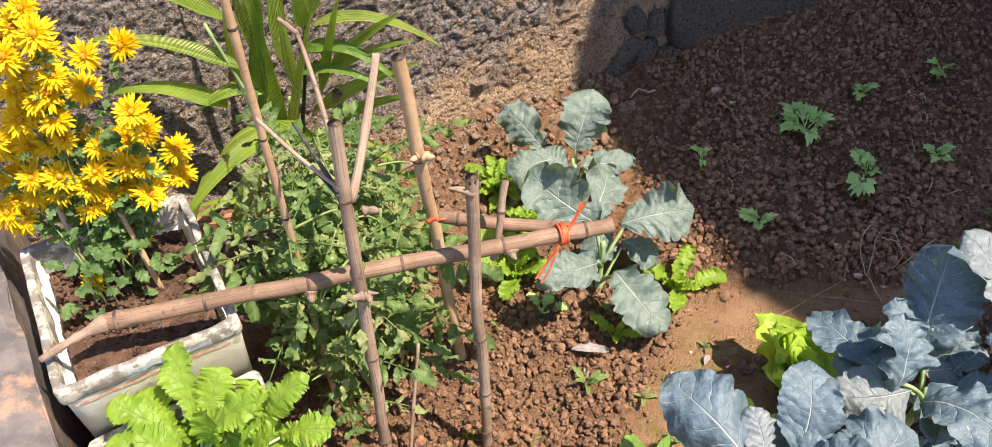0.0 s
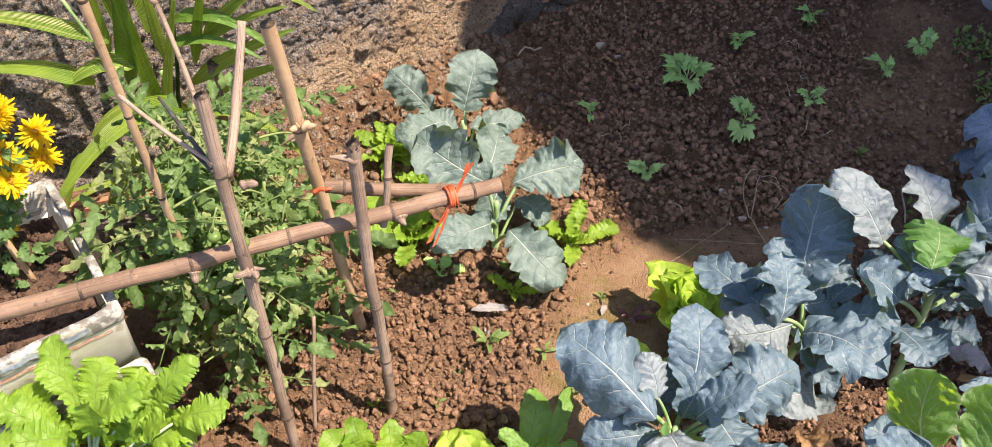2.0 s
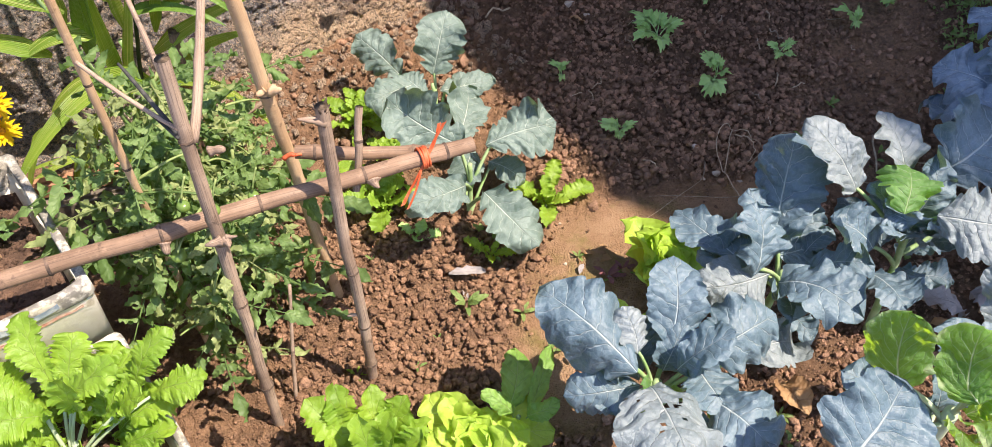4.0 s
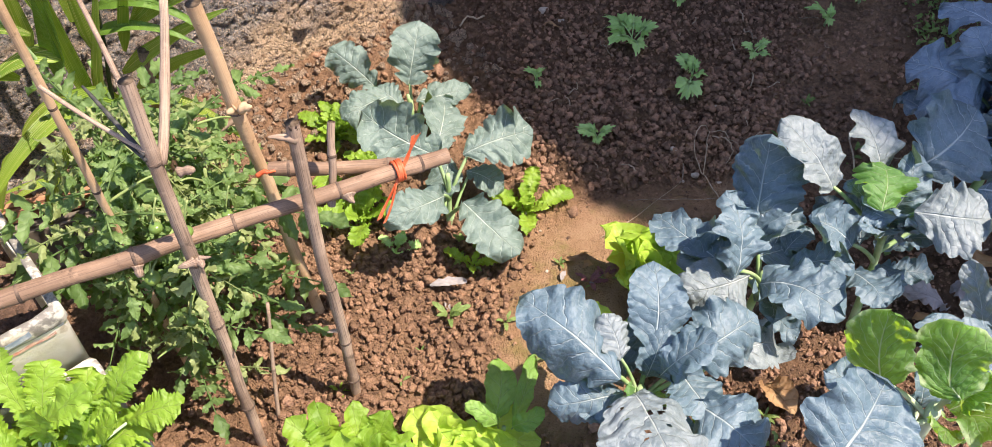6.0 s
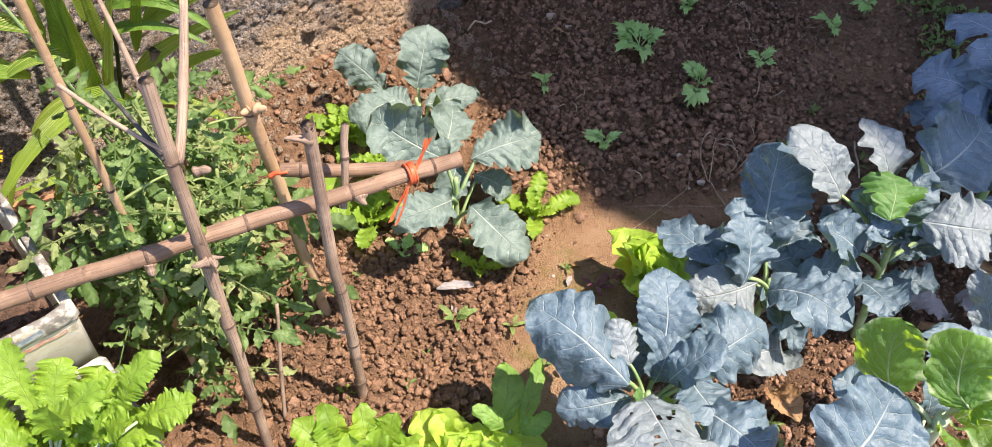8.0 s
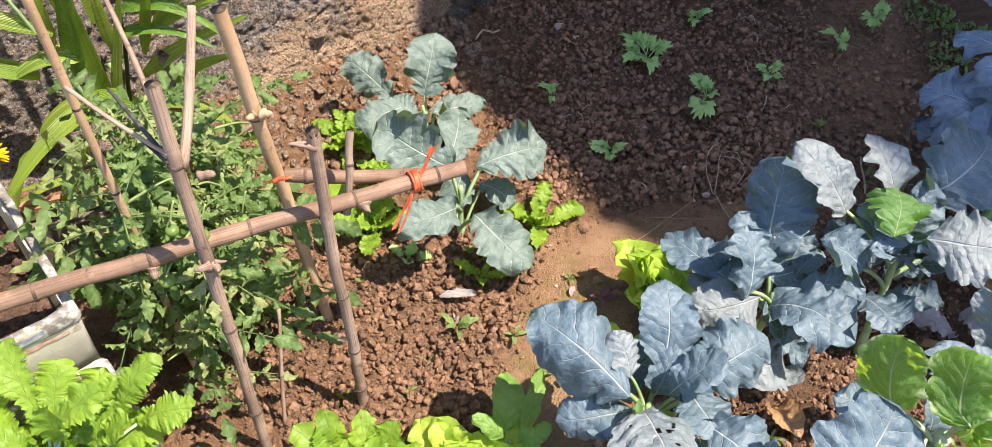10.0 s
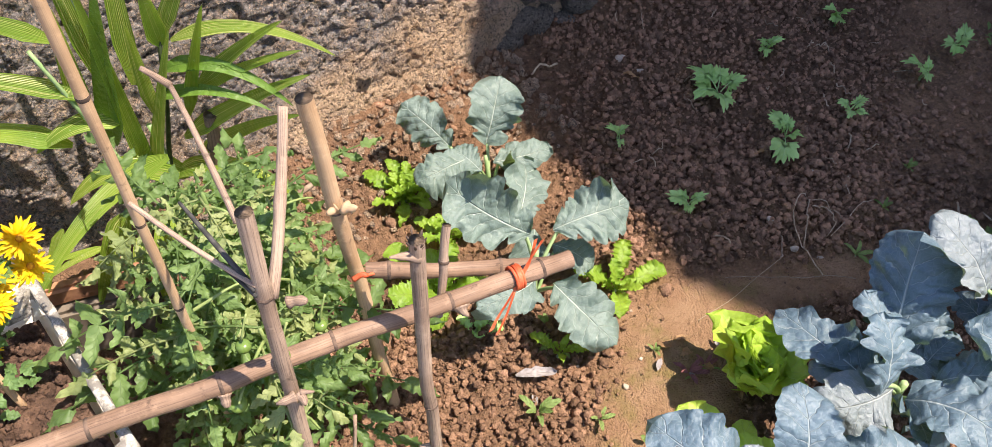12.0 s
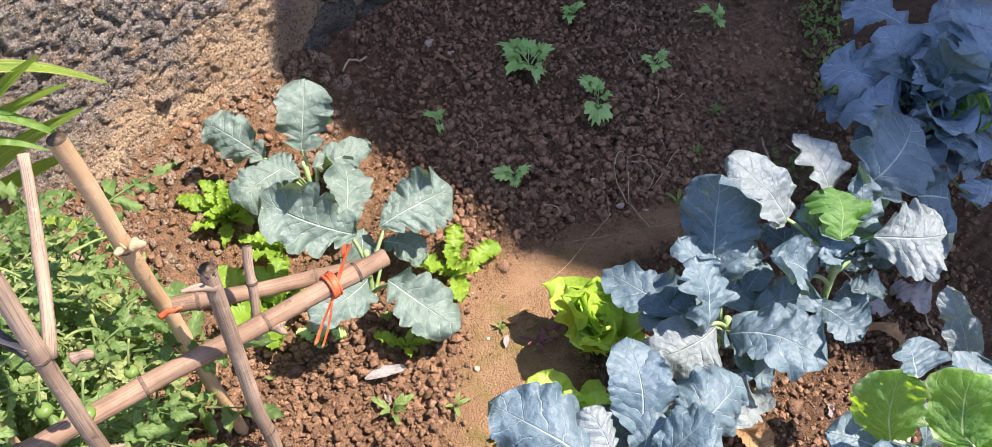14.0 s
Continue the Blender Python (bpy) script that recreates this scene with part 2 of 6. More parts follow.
M_MUST = leaf_material("mustard_leaf", (0.115, 0.235, 0.022), (0.24, 0.385, 0.042), (0.58, 0.67, 0.25), (0.50, 0.70, 0.045), 0.34, 0.42, veins=6, vein_fac=0.45, pucker=0.004)
M_LETT = leaf_material("lettuce_leaf", (0.28, 0.45, 0.05), (0.45, 0.62, 0.10), (0.66, 0.74, 0.34), (0.66, 0.84, 0.10), 0.40, 0.4, veins=5, vein_fac=0.4, pucker=0.005)
M_SEED = leaf_material("seedling_leaf", (0.27, 0.48, 0.14), (0.44, 0.66, 0.24), (0.50, 0.68, 0.36), (0.40, 0.70, 0.10), 0.3, 0.5, veins=7, vein_fac=0.45, pucker=0.003)
M_TOM = leaf_material("tomato_leaf", (0.07, 0.13, 0.04), (0.165, 0.255, 0.085), (0.22, 0.34, 0.14), (0.30, 0.50, 0.05), 0.3, 0.5, veins=5, vein_fac=0.4, pucker=0.003)
M_TOM_PALE = leaf_material("tomato_leaf_pale", (0.17, 0.225, 0.08), (0.29, 0.34, 0.14), (0.40, 0.46, 0.25), (0.42, 0.52, 0.12), 0.3, 0.55, veins=5, vein_fac=0.4, pucker=0.003)
M_CHRYS_LEAF = leaf_material("chrysanthemum_leaf", (0.06, 0.13, 0.04), (0.13, 0.23, 0.08), (0.24, 0.34, 0.15), (0.30, 0.46, 0.08), 0.3, 0.55, veins=4, vein_fac=0.35, pucker=0.003)
M_DRY = leaf_material("dry_leaf", (0.24, 0.13, 0.06), (0.40, 0.25, 0.13), (0.20, 0.11, 0.06), (0.45, 0.25, 0.10), 0.2, 0.7, veins=5, pucker=0.006)
M_DRY_GREY = leaf_material("withered_leaf", (0.24, 0.22, 0.22), (0.36, 0.33, 0.33), (0.42, 0.38, 0.36), (0.3, 0.25, 0.2), 0.1, 0.7, veins=5, pucker=0.006)
M_PURPLE = leaf_material("purple_leaf", (0.14, 0.06, 0.07), (0.24, 0.10, 0.11), (0.34, 0.18, 0.18), (0.4, 0.12, 0.12), 0.2, 0.5, veins=4)
M_BAMBOO = bamboo_material("weathered_bamboo", (0.31, 0.202, 0.138), (0.195, 0.122, 0.082), (0.075, 0.047, 0.035), 0.5, 0.7)
M_BAMBOO_GREY = bamboo_material("grey_stick", (0.42, 0.31, 0.235), (0.255, 0.178, 0.132), (0.065, 0.044, 0.035), 0.6, 0.85)
M_BAMBOO_TAN = bamboo_material("tan_bamboo", (0.54, 0.375, 0.235), (0.42, 0.275, 0.16), (0.24, 0.145, 0.085), 0.5, 0.45)
M_BAMBOO_DARK = plain("bamboo_node", (0.06, 0.042, 0.034), (0.17, 0.115, 0.085), 60, 0.85)
M_PITH = plain("bamboo_pith", (0.11, 0.075, 0.05), (0.21, 0.15, 0.105), 80, 0.9)
M_FOAM = plain("styrofoam", (0.80, 0.75, 0.65), (0.88, 0.84, 0.76), 30, 0.75, 0.0015, 0.3, dirt=(0.42, 0.34, 0.24), dirt_scale=9, dirt_lo=0.56)
M_FOAM_RIM = plain("styrofoam_rim", (0.44, 0.41, 0.35), (0.62, 0.59, 0.54), 30, 0.75, 0.003, 0.3, dirt=(0.13, 0.12, 0.11), dirt_scale=26, dirt_lo=0.41)
M_BLUE = plain("blue_stain", (0.22, 0.28, 0.38), (0.52, 0.54, 0.56), 60, 0.8)
M_RED = plain("faded_red_print", (0.52, 0.22, 0.17), (0.66, 0.52, 0.42), 70, 0.8)
M_CONCRETE = plain("worn_concrete", (0.10, 0.095, 0.098), (0.18, 0.16, 0.155), 16, 0.8, 0.004, 0.3, dirt=(0.34, 0.22, 0.16), dirt_scale=11, dirt_lo=0.5)
M_BLOCK = plain("mossy_block", (0.10, 0.085, 0.07), (0.17, 0.14, 0.11), 14, 0.9)
M_HOUSE = plain("house_render", (0.30, 0.30, 0.31), (0.36, 0.36, 0.37), 3, 0.85)
M_RIBBON = plain("orange_string", (0.62, 0.10, 0.035), (0.78, 0.20, 0.09), 60, 0.45, 0.001, 0.5, (0.8, 0.2, 0.08), 0.25)
M_STEM = plain("green_stem", (0.20, 0.32, 0.12), (0.32, 0.43, 0.22), 25, 0.5, 0.001)
M_STEM_PALE = plain("pale_stem", (0.34, 0.43, 0.26), (0.45, 0.52, 0.36), 25, 0.45, 0.001)
M_STEM_TOM = plain("tomato_stem", (0.13, 0.20, 0.06), (0.24, 0.30, 0.11), 40, 0.6, 0.001)
M_TWIG = plain("dry_twig", (0.20, 0.14, 0.10), (0.34, 0.26, 0.19), 60, 0.85, 0.001)
M_STRAW = plain("straw", (0.34, 0.25, 0.17), (0.48, 0.38, 0.27), 60, 0.8, 0.001)
M_BLACK = plain("charred_twig", (0.035, 0.035, 0.033), (0.08, 0.075, 0.07), 60, 0.7, 0.001)
M_WOOD = plain("old_board", (0.25, 0.12, 0.07), (0.36, 0.19, 0.11), 20, 0.8)
M_TOMATO = plain("green_tomato", (0.12, 0.20, 0.05), (0.20, 0.30, 0.07), 20, 0.25, 0.0003, 0.5, (0.4, 0.6, 0.1), 0.15)
M_PEBBLE = plain("pebble", (0.34, 0.27, 0.21), (0.52, 0.44, 0.36), 40, 0.9)
M_PETAL = plain("yellow_petal", (0.72, 0.47, 0.008), (0.82, 0.60, 0.02), 40, 0.55, 0.0004, 0.2, (0.85, 0.52, 0.01), 0.3)
M_DISC = plain("flower_centre", (0.42, 0.16, 0.01), (0.70, 0.36, 0.015), 300, 0.8, 0.001)


def palm_material():
    """Strap leaf with lengthwise pale stripes."""
    n = Net("striped_palm_leaf")
    sep = n.nt.nodes.new("ShaderNodeSeparateXYZ")
    n.link(n.coords("UV"), sep.inputs[0])
    pos = n.world_pos()
    u = sep.outputs["X"]
    cv = n.nt.nodes.new("ShaderNodeCombineXYZ")
    n.link(n.math("MULTIPLY", u, 13.0), cv.inputs[0])
    n.link(n.math("MULTIPLY", sep.outputs["Y"], 0.7), cv.inputs[1])
    n.link(n.math("MULTIPLY", n.random(), 40.0), cv.inputs[2])
    wave = n.math("SINE", n.math("ADD", n.math("MULTIPLY", u, 66.0), n.math("MULTIPLY", n.noise(1.0, 3, 0.6, cv.outputs[0]), 9.0)))
    stripe = n.math("MULTIPLY", n.ramp(wave, -0.6, 1.0), n.ramp(n.noise(0.6, 3, 0.6, cv.outputs[0]), 0.38, 0.62))
    lean = n.ramp(n.random(), 0.1, 0.75)
    green = n.mix(n.ramp(n.noise(6, 3, 0.6, pos), 0.35, 0.65), (0.13, 0.25, 0.03), (0.25, 0.38, 0.045))
    pale = n.mix(lean, (0.42, 0.53, 0.12), (0.66, 0.68, 0.24))
    col = n.mix(n.math("MULTIPLY", stripe, n.math("ADD", n.math("MULTIPLY", lean, 0.6), 0.4)), green, pale)
    col = n.mix(n.ramp(n.noise(120, 2, 0.6, n.scaled(pos, 1, 1, 1)), 0.66, 0.72, 0, 0.4), col, (0.60, 0.66, 0.45))
    ridges = n.math("SINE", n.math("MULTIPLY", u, 75.0))
    nor = n.bump(ridges, 0.5, 0.0015)
    through = n.mix(stripe, (0.42, 0.62, 0.05), (0.72, 0.75, 0.18))
    return n.surface(col, 0.38, nor, 0.45, through, 0.45)


M_PALM = palm_material()
# darker palm green, with shade put into the leaf colour
M_PALM_SHADED = leaf_material("shade_tinted_palm_leaf", (0.07, 0.15, 0.02), (0.13, 0.24, 0.035), (0.20, 0.32, 0.08), (0.26, 0.44, 0.03), 0.25, 0.4, veins=1, vein_fac=0.3)
M_PALM_STEM = plain("dark_palm_stem", (0.03, 0.045, 0.02), (0.06, 0.08, 0.03), 40, 0.5)

# ---- building helpers ----
RNG = np.random.default_rng(7)


def lattice(ix, iy, iz, seed):
    h = (ix.astype(np.int64) * 73856093) ^ (iy.astype(np.int64) * 19349663) ^ (iz.astype(np.int64) * 83492791) ^ (seed * 2654435)
    h = (h ^ (h >> 13)) * 1274126177 & 0x7FFFFFFF
    return ((h ^ (h >> 16)) & 0xFFFF) / 32767.5 - 1.0


def vnoise(p, scale, seed=0, octaves=1, gain=0.5):
    """Smooth value noise, -1 to 1, for an (n, 3) array of places."""
    total, amp = np.zeros(len(p)), 1.0
    for o in range(octaves):
        q = p * scale * 2 ** o + 100.0
        i = np.floor(q).astype(np.int64)
        f = q - i
        f = f * f * (3 - 2 * f)
        acc = np.zeros(len(p))
        for dx in (0, 1):
            for dy in (0, 1):
                for dz in (0, 1):
                    w = (f[:, 0] if dx else 1 - f[:, 0]) * (f[:, 1] if dy else 1 - f[:, 1]) * (f[:, 2] if dz else 1 - f[:, 2])
                    acc += w * lattice(i[:, 0] + dx, i[:, 1] + dy, i[:, 2] + dz, seed + o)
        total += amp * acc
        amp *= gain
    return total


def smooth(a, lo, hi):
    t = np.clip((a - lo) / (hi - lo), 0, 1)
    return t * t * (3 - 2 * t)


def mesh(name, verts, faces, mat, uv=None, flat=False):
    """A mesh from arrays; uv is given per vertex."""
    me = bpy.data.meshes.new(name)
    me.from_pydata(np.asarray(verts).tolist(), [], [tuple(int(i) for i in f) for f in faces] if not isinstance(faces, np.ndarray) else faces.tolist())
    if uv is not None:
        layer = me.uv_layers.new(name="UVMap")
        idx = np.empty(len(me.loops), dtype=np.int32)
        me.loops.foreach_get("vertex_index", idx)
        layer.data.foreach_set("uv", np.asarray(uv, dtype=np.float32)[idx].ravel())
    if not flat:
        me.polygons.foreach_set("use_smooth", np.ones(len(me.polygons), dtype=bool))
    me.materials.append(mat)
    me.update()
    return me


def thing(name, at, label, category, group="", kind=""):
    return tagged(place(new(name), at), label, category, group, kind)


def place(ob, at):
    ob.matrix_basis = Matrix.Translation(at)
    return ob


def part(name, me, parent, world_pose=None, label=""):
    """Links a mesh as one part under a thing or a part; its pose is given in the world."""
    ob = new(name, me)
    ob.parent = parent
    base = Matrix.Identity(4)
    up = parent
    while up is not None:
        base = up.matrix_basis @ base
        up = up.parent
    ob.matrix_basis = base.inverted() @ (world_pose if world_pose is not None else Matrix.Identity(4))
    if label:
        ob["label"] = label
    return ob


def grid_faces(rows, cols, closed=False):
    r, c = np.meshgrid(np.arange(rows - 1), np.arange(cols if closed else cols - 1), indexing="ij")
    a = (r * cols + c).ravel()
    b = (r * cols + (c + 1) % cols).ravel()
    return np.stack([a, b, b + cols, a + cols], 1)


def tube(points, radii, seg=10, caps=True, lump=0.0, seed=0):
    """Verts, faces and uv of a round tube along a line of points."""
    p = np.asarray(points, float)
    r = np.broadcast_to(np.asarray(radii, float), (len(p),))
    d = np.gradient(p, axis=0)
    d /= np.linalg.norm(d, axis=1)[:, None]
    ref = np.array([0, 0, 1.0]) if abs(d[0, 2]) < 0.9 else np.array([1.0, 0, 0])
    a = np.cross(d, ref)
    a /= np.linalg.norm(a, axis=1)[:, None]
    b = np.cross(d, a)
    ang = np.arange(seg) / seg * 2 * np.pi
    ring = np.cos(ang)[None, :, None] * a[:, None, :] + np.sin(ang)[None, :, None] * b[:, None, :]
    v = (p[:, None, :] + ring * r[:, None, None]).reshape(-1, 3)
    if lump:
        v = (p[:, None, :] + ring * (r[:, None] * (1 + lump * vnoise(v, 45, seed).reshape(len(p), seg)))[:, :, None]).reshape(-1, 3)
    length = np.concatenate([[0], np.cumsum(np.linalg.norm(np.diff(p, axis=0), axis=1))])
    uv = np.stack([np.tile(np.abs(ang / np.pi - 1), len(p)), np.repeat(length * 4, seg)], 1)
    f = [tuple(x) for x in grid_faces(len(p), seg, True)[:, ::-1]]
    if caps:
        f += [tuple(range(seg)), tuple(range((len(p) - 1) * seg, len(p) * seg))[::-1]]
    return v, f, uv


def curve_points(a, b, n=12, sag=0.0, side=None, wob=0.0, seed=0):
    a, b = np.asarray(a, float), np.asarray(b, float)
    t = np.linspace(0, 1, n)[:, None]
    p = a + (b - a) * t
    p[:, 2] += (4 * t * (1 - t))[:, 0] * sag
    if side is not None:
        p += np.asarray(side) * (4 * t * (1 - t))
    if wob:
        w = np.stack([vnoise(p, 9, seed + k) for k in range(3)], 1) * wob
        p += w * np.sin(np.pi * t)
    return p


def tube_mesh(name, points, radii, mat, seg=8, lump=0.0, seed=0):
    v, f, uv = tube(points, radii, seg, True, lump, seed)
    return mesh(name, v, f, mat, uv)


# ---- leaves ----
def ragged(q, side, freq, amount, seed):
    """Uneven swell along a leaf's edge, different on its two sides."""
    p = np.stack([q.ravel(), side.ravel() * 7.3 / freq, np.zeros(q.size)], 1)
    return amount * vnoise(p, freq, seed).reshape(q.shape)


def leaf_shape(length, width, kind, seed, arch=0.08, cup=0.1, wave=0.08, twist=0.0):
    """Verts, faces and uv of a leaf from its base at the origin to its tip on +y, upper face on +z."""
    rng = np.random.default_rng(seed)
    nv, nu = {"broccoli": (64, 11), "mustard": (88, 4), "lettuce": (30, 8), "small": (8, 2), "lobed": (20, 3), "leaflet": (15, 2), "cabbage": (40, 11)}[kind]
    v = np.linspace(0, 1, nv + 1)
    s = np.linspace(-1, 1, 2 * nu + 1)
    V, S = np.meshgrid(v, s, indexing="ij")
    ph = rng.uniform(0, 6.28, 8)
    side = np.where(S < 0, 0, 1)
    q = np.clip(V, 0, 1)
    ribs = 0.0
    if kind == "broccoli":
        depth = rng.uniform(0.16, 0.32)
        shape = (q + 0.015) ** 0.52 * np.clip(1 - q, 0, 1) ** 0.37 * 1.62
        lobe = 2 * np.abs(((5.5 * (q - 0.22) + ph[0] * 0.06 * side) % 1.0) - 0.5)
        lobe = 0.6 - lobe ** 3.0
        edge = 1 + depth * lobe * (0.6 + 0.8 * ragged(q, side, 4, 1.0, seed + 9)) + ragged(q, side, 3.0, 0.15, seed) + ragged(q, side, 10, 0.08, seed + 1) + ragged(q, side, 27, 0.05, seed + 2)
        if rng.uniform() < 0.65:
            edge -= rng.uniform(0.2, 0.5) * np.exp(-((q - 0.17 - 0.06 * side) / 0.035) ** 2)
        ribs = 0.022
    elif kind == "cabbage":
        shape = (q + 0.03) ** 0.36 * np.clip(1 - q, 0, 1) ** 0.34 * 1.46
        edge = 1 + ragged(q, side, 4, 0.12, seed) + ragged(q, side, 12, 0.09, seed + 1) + ragged(q, side, 26, 0.05, seed + 3)
        ribs = 0.022
    elif kind == "mustard":
        shape = 0.09 + (q + 0.01) ** 1.15 * np.clip(1 - q, 0, 1) ** 0.42 * 2.2
        saw = np.abs(((q * 11 + 0.6 * np.sin(q * 9 + ph[2]) + ph[0] + side * 0.4) % 1.0) - 0.5) * 2
        fine = np.abs(((q * 34 + ph[1] + side * 0.3 + np.sin(q * 23)) % 1.0) - 0.5) * 2
        edge = 0.70 + 0.11 * saw + 0.27 * fine + ragged(q, side, 4.5, 0.22, seed) + ragged(q, side, 15, 0.12, seed + 1)
        edge -= 0.3 * np.exp(-((q - 0.2) / 0.04) ** 2) + 0.25 * np.exp(-((q - 0.34 - 0.05 * side) / 0.03) ** 2)
        ribs = 0.006
    elif kind == "lettuce":
        shape = (q + 0.03) ** 0.5 * np.clip(1 - q, 0, 1) ** 0.26 * 1.35
        edge = 1 + ragged(q, side, 4, 0.12, seed) + ragged(q, side, 11, 0.10, seed + 1) + ragged(q, side, 22, 0.05, seed + 2)
        ribs = 0.012
    elif kind in ("lobed", "leaflet"):
        shape = (q + 0.01) ** 0.55 * np.clip(1 - q, 0, 1) ** 0.8 * 2.3
        edge = 0.66 + 0.38 * np.abs(((q * 4.2 + ph[0] * 0.12 + 0.2 * side) % 1.0) - 0.5) * 2 + ragged(q, side, 7, 0.14, seed)
    else:
        shape = (q + 0.01) ** 0.6 * np.clip(1 - q, 0, 1) ** 0.55 * 2.0
        edge = 1 + 0.12 * np.sin(q * 19 + ph[0] + side)
    half = 0.5 * width * shape * edge
    reach = np.abs(S) ** 0.9
    broad = kind in ("broccoli", "cabbage", "lettuce")
    X = np.sign(S) * reach * half + length * rng.uniform(-0.06, 0.06) * np.sin(np.pi * V) * broad
    Y = V * length + 0.10 * length * np.abs(S) ** 1.5 * (0.5 - V) * broad
    Z = 4 * arch * length * V * (1 - V) + cup * width * (S ** 2) * shape
    freq = {"mustard": 8.0, "lettuce": 5.0, "cabbage": 3.5}.get(kind, 3.2)
    Z += wave * width * np.abs(S) ** 1.6 * 11 * ragged(V, side, freq * 0.9, 0.16, seed + 5)
    Z += wave * width * np.abs(S) ** 2.4 * 9 * ragged(V, side, freq * 2.4, 0.16, seed + 6)
    if kind == "mustard":
        Z += 0.03 * width * np.abs(S) ** 4 * np.sin(2 * np.pi * (17 * V + ph[3] + 0.5 * side) + 2 * np.sin(V * 11)) * smooth(V, 0.1, 0.4)
    vein = np.abs(((6.5 * (V - 0.24 * np.abs(S) ** 0.8)) % 1.0) - 0.5)
    Z += ribs * width * (np.minimum(1, vein * 3.2) ** 0.7 - 0.6) * np.sin(np.pi * np.clip(np.abs(S), 0, 1))
    P = np.stack([X.ravel(), Y.ravel(), Z.ravel()], 1)
    P[:, 2] += 0.06 * width * vnoise(P / max(width, 1e-4), 4.0, seed, 3) * (0.3 + np.abs(S.ravel()))
    if twist:
        a = twist * (P[:, 1] / length)
        x, z = P[:, 0].copy(), P[:, 2].copy()
        P[:, 0], P[:, 2] = x * np.cos(a) - z * np.sin(a), x * np.sin(a) + z * np.cos(a)
    uv = np.stack([(S.ravel() + 1) / 2, V.ravel()], 1)
    return P, grid_faces(nv + 1, 2 * nu + 1), uv


def fan_leaf(length, width, seed, arch=0.2):
    """A seedling's leaf: a thin stalk and a fan-shaped blade with a fringe of teeth."""
    rng = np.random.default_rng(seed)
    rays, rings = 56, 4
    th = np.linspace(-2.45, 2.45, rays)
    tooth = np.abs(((np.arange(rays) / 4.0 + rng.uniform()) % 1.0) - 0.5) * 2
    lobe = np.abs(((np.arange(rays) / 13.0 + rng.uniform()) % 1.0) - 0.5) * 2
    rad = (0.62 + 0.22 * np.cos(th * 0.8)) * (0.62 + 0.30 * tooth + 0.26 * lobe + rng.uniform(-0.08, 0.08, rays))
    R = np.linspace(0.0, 1.0, rings + 1)[1:]
    RR, TH = np.meshgrid(R, th, indexing="ij")
    stalk = 0.48
    x = RR * rad[None] * np.sin(TH) * width * 0.62
    y = stalk * length + RR * rad[None] * np.cos(TH) * length * (1 - stalk) * 1.15
    z = 0.10 * width * RR ** 2 * np.sin(TH * 4 + rng.uniform(0, 6)) + 0.03 * width * rng.uniform(-1, 1, RR.shape) * RR
    P = np.concatenate([np.stack([x.ravel(), y.ravel(), z.ravel()], 1), [[0, stalk * length, 0]]])
    c = rings * rays
    f = [tuple(g[::-1]) for g in grid_faces(rings, rays)] + [(c, k + 1, k) for k in range(rays - 1)]
    uv = np.stack([0.5 + 0.5 * P[:, 0] / max(width, 1e-4), P[:, 1] / length], 1)
    ts = np.linspace(0, stalk + 0.25, 7)
    tv, tf, tuv = tube(np.stack([ts * 0, ts * length, ts * 0 - 0.0006], 1), np.linspace(0.0022, 0.0009, 7), 5)
    f += [tuple(int(i) + len(P) for i in g) for g in tf]
    P, uv = np.concatenate([P, tv]), np.concatenate([uv, np.stack([np.full(len(tv), 0.5), tuv[:, 1] * 0], 1)])
    t = P[:, 1] / length
    P[:, 2] += 4 * arch * length * t * (1 - t)
    return P, f, uv


def leaf(name, length, width, mat, kind, seed, arch=0.08, cup=0.1, wave=0.08, twist=0.0, holes=0):
    """A leaf's mesh; holes: how many small ones insects have eaten into it."""
    if kind == "frilled":
        v, f, uv = fan_leaf(length, width, seed, arch)
        return mesh(name, v, f, mat, uv)
    v, f, uv = leaf_shape(length, width, kind, seed, arch, cup, wave, twist)
    if holes:
        rng = np.random.default_rng(seed + 77)
        mid = uv[f].mean(1) * np.array([width, length])
        keep = np.ones(len(f), bool)
        for k in range(holes):
            c = np.array([rng.uniform(0.15, 0.85) * width, rng.uniform(0.3, 0.9) * length])
            keep &= np.linalg.norm(mid - c, axis=1) > rng.uniform(0.0022, 0.0048)
        f = f[keep]
    return mesh(name, v, f, mat, uv)


def aim(base, tip, face):
    """Pose of a leaf: its y runs from base to tip, its z as near to face as may be."""
    base, tip = Vector(base), Vector(tip)
    y = (tip - base).normalized()
    z = Vector(face)
    z = (z - y * z.dot(y)).normalized()
    x = y.cross(z)
    return Matrix.Translation(base) @ Matrix((x, y, z)).transposed().to_4x4()


